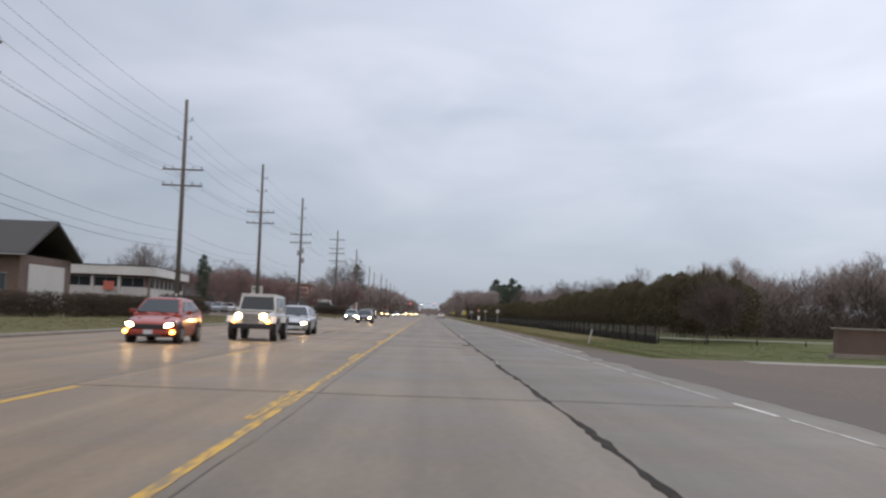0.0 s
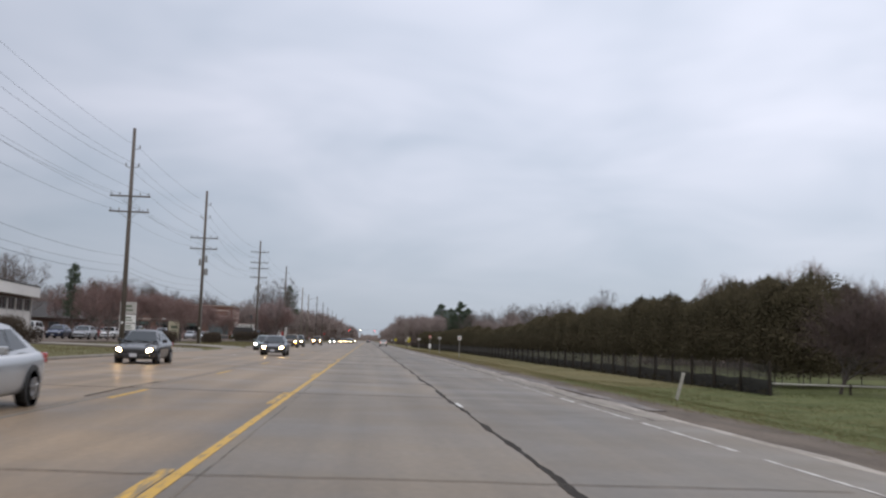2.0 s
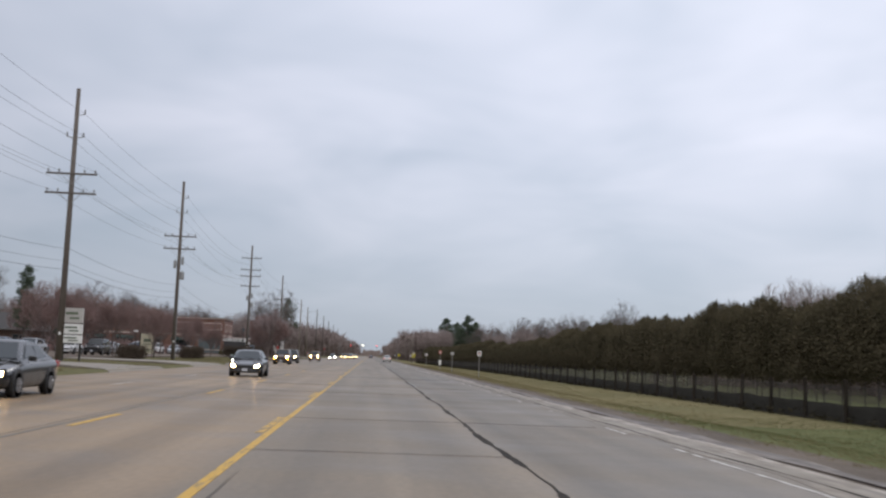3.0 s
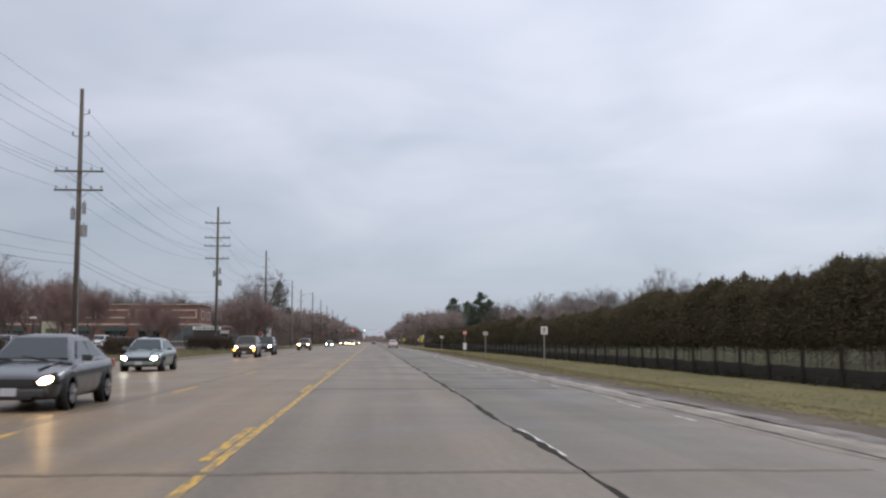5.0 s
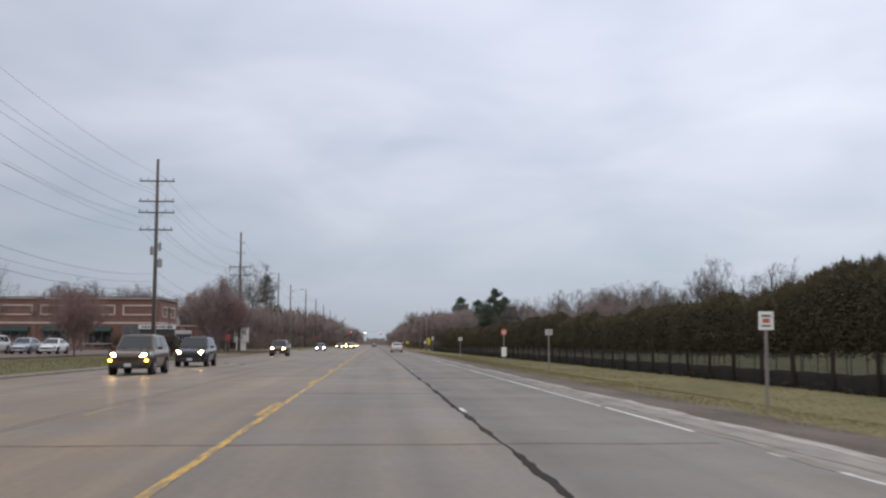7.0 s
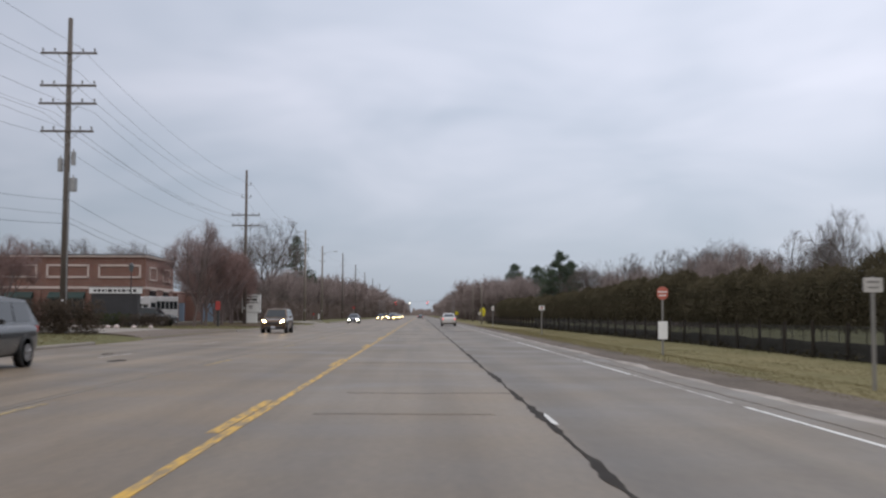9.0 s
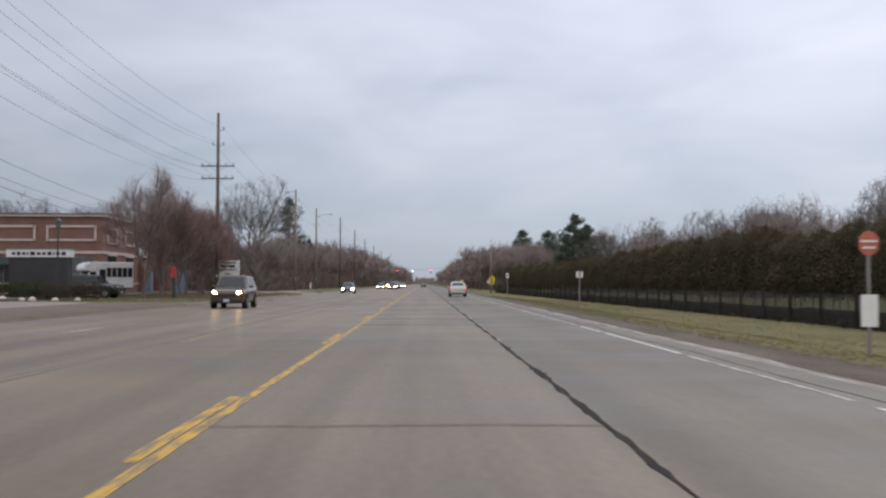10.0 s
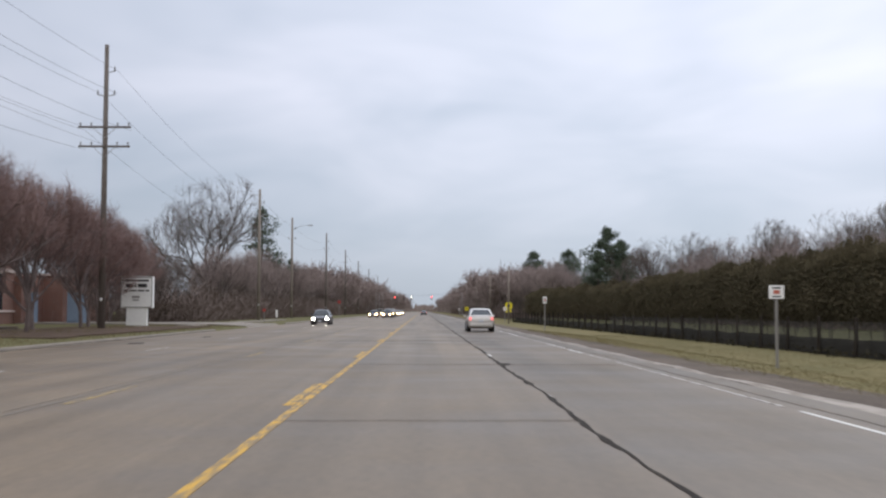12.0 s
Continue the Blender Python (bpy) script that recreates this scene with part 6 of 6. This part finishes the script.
def car(shape, x, y, mat, label, facing=1, lights="lamp_on", tails=False, group="oncoming traffic", wheels=True, amber=False, z=0.003):
    """A car with its nose at y=0 of its own space. facing 1: nose towards the viewer; -1: tail towards the viewer."""
    L, st, cab, wr, wy = SHAPES[shape]
    e = thing("car" if shape != "offroad" else "off_road_car", (x, y if facing == 1 else y + L, z), label, "car", group, turn=0 if facing == 1 else 180)
    bf, rf, rr, br, zf, zr, top, hb, hr = cab
    w = max(s[3] for s in st)
    bd = part("body", loft(st, body_ring), mat, e, smooth=True)
    rounded = bd.modifiers.new("rounded", "SUBSURF")
    rounded.levels = rounded.render_levels = 2 if y < 300 else 1

    def ring(yy, z0, z1, h0, h1):
        return [(h0, yy, z0), (h1, yy, z1), (h1 * 0.6, yy, z1 + 0.035), (-h1 * 0.6, yy, z1 + 0.035), (-h1, yy, z1), (-h0, yy, z0)]
    cabin = loft([(bf - 0.02, zf - 0.06, zf - 0.02, hb, hb - 0.01), (rf, zf - 0.06, top - 0.02, hb, hr), ((rf + rr) / 2, zf - 0.05, top + 0.015, hb, hr), (rr, zr - 0.05, top - 0.03, hb, hr), (br + 0.02, zr - 0.06, zr - 0.01, hb, hb - 0.01)], ring)
    cb = part("cabin", cabin, mat, e, crease=30)

    def pane(name, q, push):
        c = [Vector(p) for p in q]
        n = (c[1] - c[0]).cross(c[3] - c[0]).normalized()
        mid = sum(c, Vector()) / 4
        if n.dot(mid - Vector((0, (bf + br) / 2, (zf + top) / 2))) < 0:
            n = -n
        bm = bmesh.new()
        a = [bm.verts.new(p + n * push) for p in c]
        b = [bm.verts.new(p - n * 0.02) for p in c]
        bm.faces.new(a)
        bm.faces.new(b[::-1])
        for i in range(4):
            j = (i + 1) % 4
            bm.faces.new((a[i], b[i], b[j], a[j]))
        part(name, bm, "car_glass", cb)

    def mixp(p, q, s):
        return tuple(a + (b - a) * s for a, b in zip(p, q))
    lo, hi = (0.0, bf, zf - 0.02), (0.0, rf, top - 0.02)
    a, b = mixp(lo, hi, 0.1), mixp(lo, hi, 0.9)
    pane("windscreen", ((-hb * 0.88, a[1], a[2]), (hb * 0.88, a[1], a[2]), (hr * 0.88, b[1], b[2]), (-hr * 0.88, b[1], b[2])), 0.05)
    lo, hi = (0.0, br, zr - 0.02), (0.0, rr, top - 0.03)
    a, b = mixp(lo, hi, 0.14), mixp(lo, hi, 0.88)
    pane("rear_window", ((-hb * 0.84, a[1], a[2]), (hb * 0.84, a[1], a[2]), (hr * 0.84, b[1], b[2]), (-hr * 0.84, b[1], b[2])), 0.05)
    mid = (rf + rr) / 2 + 0.1
    for s in (-1, 1):
        zt = top - 0.10
        for ya, yb, yc, yd in ((bf + 0.42, mid - 0.05, mid - 0.05, rf + 0.10), (mid + 0.05, br - 0.45, rr - 0.02, mid + 0.05)):
            k = (zt - zf) / (top - zf)
            hx0, hx1 = hb * 1.0 - 0.02 * 0, hb + (hr - hb) * k
            pane("side_window", ((s * (hb + (hr - hb) * 0.12), ya, zf + 0.05), (s * (hb + (hr - hb) * 0.12), yb, zr + 0.04), (s * hx1, yc, zt), (s * hx1, yd, zt)), 0.012)
    for s in (-1, 1):
        part("mirror", boxes(((s * (w + 0.09), bf + 0.5, zf + 0.08), (0.2, 0.14, 0.14)), bevel=0.03), mat, e)
    # nose
    zn = st[1][2]
    if shape == "offroad":
        gr = part("grille", boxes(((0, 0.0, 0.88), (1.24, 0.1, 0.5)), bevel=0.03), mat, e)
        for k in range(7):
            part("grille_slot", boxes((((k - 3) * 0.098, -0.05, 0.88), (0.052, 0.03, 0.36)), bevel=0.012), "plastic", gr, "dark grille slot")
        part("bonnet_lid", boxes(((0, 0.75, 1.19), (1.3, 1.25, 0.06)), bevel=0.025), mat, e)
    else:
        part("grille", boxes(((0, 0.02, (st[0][1] + zn) / 2 + 0.06), (0.92, 0.08, 0.16)), bevel=0.02), "plastic", e, "dark grille")
    part("bumper", boxes(((0, 0.0, st[0][1] + 0.06), (1.3, 0.14, 0.16)), bevel=0.04), "plastic" if shape in ("offroad", "suv") else mat, e)
    if shape != "offroad":
        part("air_intake", boxes(((0, -0.01, st[0][1] - 0.02), (0.86, 0.12, 0.1)), bevel=0.03), "plastic", e)
        for s in (-1, 1):
            part("bonnet_crease", tubes(((s * 0.42, 0.35, st[2][2] + 0.012), (s * 0.6, bf, zf + 0.02), 0.02), n=6), mat, e, smooth=True)
            part("wiper", tubes(((s * 0.35, bf - 0.02, zf + 0.03), (s * 0.35 - 0.55, bf + 0.12, zf + 0.12), 0.012), n=5), "plastic", e)
    part("number_plate", boxes(((0, -0.075, st[0][1] + 0.08), (0.31, 0.02, 0.15)), bevel=0.004), "plate", e)
    hx = 0.62 if shape != "offroad" else 0.5
    for s in (-1, 1):
        lm = lights or "clear_lens"
        zl = zn - 0.09 if shape != "offroad" else 0.98
        if shape == "offroad":
            part("headlight", disc((s * hx, -0.05, zl - 0.02), (0, 1, 0), 0.115, 0.08), lm, e, "round lit headlight")
        else:
            hb2 = bmesh.new()
            box(hb2, (0, 0, 0), (0.46, 0.16, 0.2), 0.06, Matrix.Translation((s * (hx + 0.03), 0.13, zl)) @ Euler((radians(-14), radians(-20 * s), radians(24 * s))).to_matrix().to_4x4())
            part("headlight_housing", hb2, "plastic", e, "dark headlight housing")
            part("fog_light_recess", boxes(((s * 0.6, 0.03, st[0][1] + 0.05), (0.24, 0.12, 0.1)), bevel=0.03), "plastic", e)
            bm = bmesh.new()
            sweep = Euler((radians(-14), radians(-20 * s), radians(24 * s))).to_matrix().to_4x4()
            bmesh.ops.create_uvsphere(bm, u_segments=16, v_segments=8, radius=1.0, matrix=Matrix.Translation((s * (hx + 0.02), 0.075, zl)) @ sweep @ Matrix.Diagonal((0.165, 0.07, 0.075, 1)))
            part("headlight", bm, lm, e, "lit headlight" if lights else "")
        if amber:
            part("marker_light", disc((s * (hx + 0.16), 0.05, zl - 0.22), (0, 1, 0), 0.07, 0.08), "lamp_amber", e, "amber marker light")
        tz = st[-2][2] - 0.16
        part("tail_light", boxes(((s * (w - 0.16), L - 0.1, tz), (0.17, 0.2, 0.2)), bevel=0.03), "tail_on" if tails else "tail_off", e, "red tail light")
    part("rear_bumper", boxes(((0, L - 0.02, st[-1][1] + 0.12), (1.5, 0.16, 0.2)), bevel=0.04), mat, e)
    part("rear_plate", boxes(((0, L + 0.02, st[-1][1] + 0.36), (0.31, 0.05, 0.15)), bevel=0.004), "plate", e)
    if shape == "offroad":
        for s in (-1, 1):
            for k, yy in enumerate(wy):
                bm = prism([(yy - 0.62, 0.72), (yy - 0.45, 0.98), (yy + 0.45, 0.98), (yy + 0.62, 0.72), (yy + 0.56, 0.70), (yy + 0.42, 0.91), (yy - 0.42, 0.91), (yy - 0.56, 0.70)], "x", s * 0.66, s * 0.98)
                part("wheel_flare", bm, mat, e)
        part("front_bumper_bar", boxes(((0, -0.12, 0.58), (1.6, 0.18, 0.2)), bevel=0.03), "plastic", e, "heavy dark bumper")
        part("roof_edge", boxes(((0, 1.75, top + 0.02), (1.42, 0.14, 0.06)), bevel=0.02), mat, e)
    for s in (-1, 1):
        for yy in wy:
            xx = s * (w - 0.10 if shape != "offroad" else 0.82)
            part("wheel_arch", disc((s * (w - 0.03 if shape != "offroad" else 0.78), yy, wr + 0.03), (1, 0, 0), wr + 0.07, 0.1, 22), "plastic", e)
            wh = part("wheel", disc((xx, yy, wr), (1, 0, 0), wr, 0.24, 24), "rubber", e, "black tyre")
            bm = disc((xx + s * 0.125, yy, wr), (1, 0, 0), wr * 0.62, 0.03, 18)
            for q in range(5):
                t = q * 1.2566
                box(bm, (0, 0, wr * 0.3), (0.03, wr * 0.16, wr * 0.55), 0.0, Matrix.Translation((xx + s * 0.145, yy, wr)) @ Euler((t, 0, 0)).to_matrix().to_4x4())
            part("rim", bm, "alloy", wh, "alloy wheel rim")
    return e


P = {"black": paint("black", (0.02, 0.02, 0.022)), "dark": paint("dark_grey", (0.05, 0.052, 0.058)), "silver": paint("silver", (0.42, 0.43, 0.45), 0.35, 0.6),
     "white": paint("white", (0.7, 0.7, 0.7), 0.3, 0.0), "red": paint("red", (0.30, 0.035, 0.02)), "teal": paint("grey_green", (0.20, 0.245, 0.24), 0.35, 0.5), "tan": paint("bronze", (0.11, 0.07, 0.04), 0.35, 0.5),
     "blue": paint("dark_blue", (0.025, 0.04, 0.09)), "cream": paint("pale_silver", (0.55, 0.53, 0.5), 0.35, 0.3)}
IN, OUT = -7.3, -11.2
car("hatch", OUT + 1.9, 36.6, P["red"], "red hatchback with lit headlights and amber markers", amber=True)
car("offroad", IN + 0.3, 43.0, P["cream"], "boxy pale off-road car with round headlights", amber=True)
car("sedan", IN + 0.3, 55.0, P["silver"], "silver sedan with bright headlights on the wet road")
car("sedan", OUT + 1.0, 85.4, P["black"], "black sedan with lit headlights on the wet road")
car("sedan", IN + 0.2, 117.0, P["dark"], "dark grey sedan with lit headlights on the wet road")
car("sedan", OUT + 0.7, 143.5, P["teal"], "grey-green sedan with cool white headlights", lights="lamp_cool")
car("suv", OUT + 0.6, 182.0, P["tan"], "bronze sport utility car with warm headlights", amber=True)
car("suv", OUT + 0.4, 198.5, P["black"], "dark sport utility car following close behind another")
car("suv", OUT + 0.8, 251.0, P["tan"], "brown sport utility car with bright warm headlights")
car("sedan", OUT + 1.0, 337.0, P["dark"], "dark sedan with cool white headlights", lights="lamp_cool")
for k, (x, y, c, s) in enumerate(((IN, 442, "dark", "sedan"), (IN, 450, "silver", "suv"), (IN + 0.1, 459, "black", "sedan"), (IN, 468, "white", "suv"), (OUT + 1, 446, "blue", "sedan"), (IN, 478, "dark", "suv"), (IN, 498, "silver", "sedan"),
                                  (OUT + 1, 474, "tan", "suv"), (IN, 509, "black", "sedan"), (IN, 530, "white", "sedan"), (OUT + 1, 545, "dark", "suv"), (IN, 575, "silver", "sedan"))):
    car(s, x, y, P[c], {"dark": "dark grey", "silver": "silver", "black": "black", "white": "white", "blue": "dark blue", "tan": "bronze"}[c] + (" sedan" if s == "sedan" else " sport utility car") + " with lit headlights in a queue", lights="lamp_far")
car("hatch", 3.75, 304.0, P["cream"], "pale silver hatchback with red tail lights lit ahead", -1, None, True, "traffic ahead")
car("sedan", 0.1, 545.0, P["black"], "small dark car with red tail lights far ahead", -1, None, True, "traffic ahead")
# parked
for x, y, c, s, t in ((-30.5, 152, "silver", "sedan", "silver"), (-33.5, 153, "blue", "sedan", "dark blue"), (-36.5, 152.5, "white", "suv", "white"), (-29.5, 171, "black", "suv", "black"), (-32.5, 171.5, "white", "sedan", "white"),
                      (-36, 171, "dark", "sedan", "dark grey"), (-29.8, 190, "blue", "sedan", "dark blue"), (-33, 190.5, "silver", "hatch", "silver"), (-36.2, 206, "white", "sedan", "white"), (-37.0, 187, "red", "sedan", "red"), (-32.8, 206.5, "silver", "suv", "silver"),
                      (-39.0, 207, "white", "hatch", "white"), (-30.6, 236, "white", "sedan", "white"), (-33.4, 236.6, "silver", "hatch", "silver"), (-36.3, 236, "white", "suv", "white"), (-43, 206.5, "silver", "sedan", "silver")):
    car(s, x, y, P[c], t + " car parked in the shop car park", 1, None, False, "parked cars", z=0.362)
sw = car("suv", -28.2, 283.5, P["black"], "black sport utility car parked before a white shuttle bus", 1, None, False, "parked cars", z=0.362)
sw.matrix_basis = pose(-23.5, 277.0, 0.2, 0, 0, 86)


def shuttle_bus():
    e = thing("shuttle_bus", (-32.0, 290.0, 0.36), "white shuttle bus parked beside the brick building", "bus", turn=-52)
    st = [(0.0, 0.42, 0.9, 0.78), (0.12, 0.34, 1.08, 0.92), (0.8, 0.32, 1.24, 0.98), (1.2, 0.32, 1.32, 1.0), (2.3, 0.32, 1.36, 1.0)]
    part("bonnet", loft(st, body_ring), P["white"], e)
    bm = prism([(1.0, 1.28), (1.62, 2.08), (2.3, 2.12), (2.3, 1.28)], "x", -0.95, 0.95)
    bmesh.ops.bevel(bm, geom=bm.edges[:], offset=0.05, segments=2, affect="EDGES")
    cab = part("cab", bm, P["white"], e)
    part("windscreen", prism([(1.08, 1.42), (1.58, 2.03), (1.55, 2.05), (1.04, 1.44)], "x", -0.84, 0.84), "car_glass", cab)
    # the roof cap leans out over the windscreen
    bm = prism([(1.02, 2.3), (1.2, 2.72), (1.75, 2.93), (2.3, 2.96), (2.3, 2.06), (1.5, 2.06), (1.1, 2.14)], "x", -1.1, 1.1)
    bmesh.ops.bevel(bm, geom=bm.edges[:], offset=0.07, segments=2, affect="EDGES")
    part("roof_cap", bm, P["white"], e)
    body = part("body", boxes(((0, 3.95, 1.68), (2.26, 3.4, 2.5)), bevel=0.07), P["white"], e)
    part("skirt", boxes(((0, 3.95, 0.52), (2.29, 3.3, 0.12)), bevel=0.01), "plastic", body, "dark lower rub strip")
    for s in (-1, 1):
        part("cab_window", boxes(((s * 0.952, 1.9, 1.72), (0.03, 0.52, 0.56)), bevel=0.01), "car_glass", cab)
        part("entry_window", boxes(((s * 1.135, 2.72, 1.5), (0.03, 0.6, 1.5)), bevel=0.01), "car_glass", body)
        for k in range(5):
            part("side_window", boxes(((s * 1.135, 3.32 + k * 0.5, 1.98), (0.03, 0.43, 0.86)), bevel=0.01), "car_glass", body)
        part("mirror", boxes(((s * 1.18, 1.3, 1.6), (0.2, 0.08, 0.36)), bevel=0.02), "plastic", e, "black door mirror")
        part("headlight", boxes(((s * 0.68, 0.05, 0.8), (0.32, 0.14, 0.2)), bevel=0.03), "clear_lens", e)
        for yy in (0.85, 4.5):
            wh = part("wheel", disc((s * 0.98, yy, 0.38), (1, 0, 0), 0.38, 0.3, 22), "rubber", e, "black tyre")
            part("rim", disc((s * 1.135, yy, 0.38), (1, 0, 0), 0.22, 0.03, 16), "galv", wh)
    part("grille", boxes(((0, 0.02, 0.78), (0.9, 0.1, 0.2)), bevel=0.02), "plastic", e)
    part("bumper", boxes(((0, 0.0, 0.46), (1.7, 0.16, 0.2)), bevel=0.04), "plastic", e)
    part("rear_window", boxes(((0, 5.655, 1.95), (1.5, 0.03, 0.8))), "car_glass", body)


shuttle_bus()
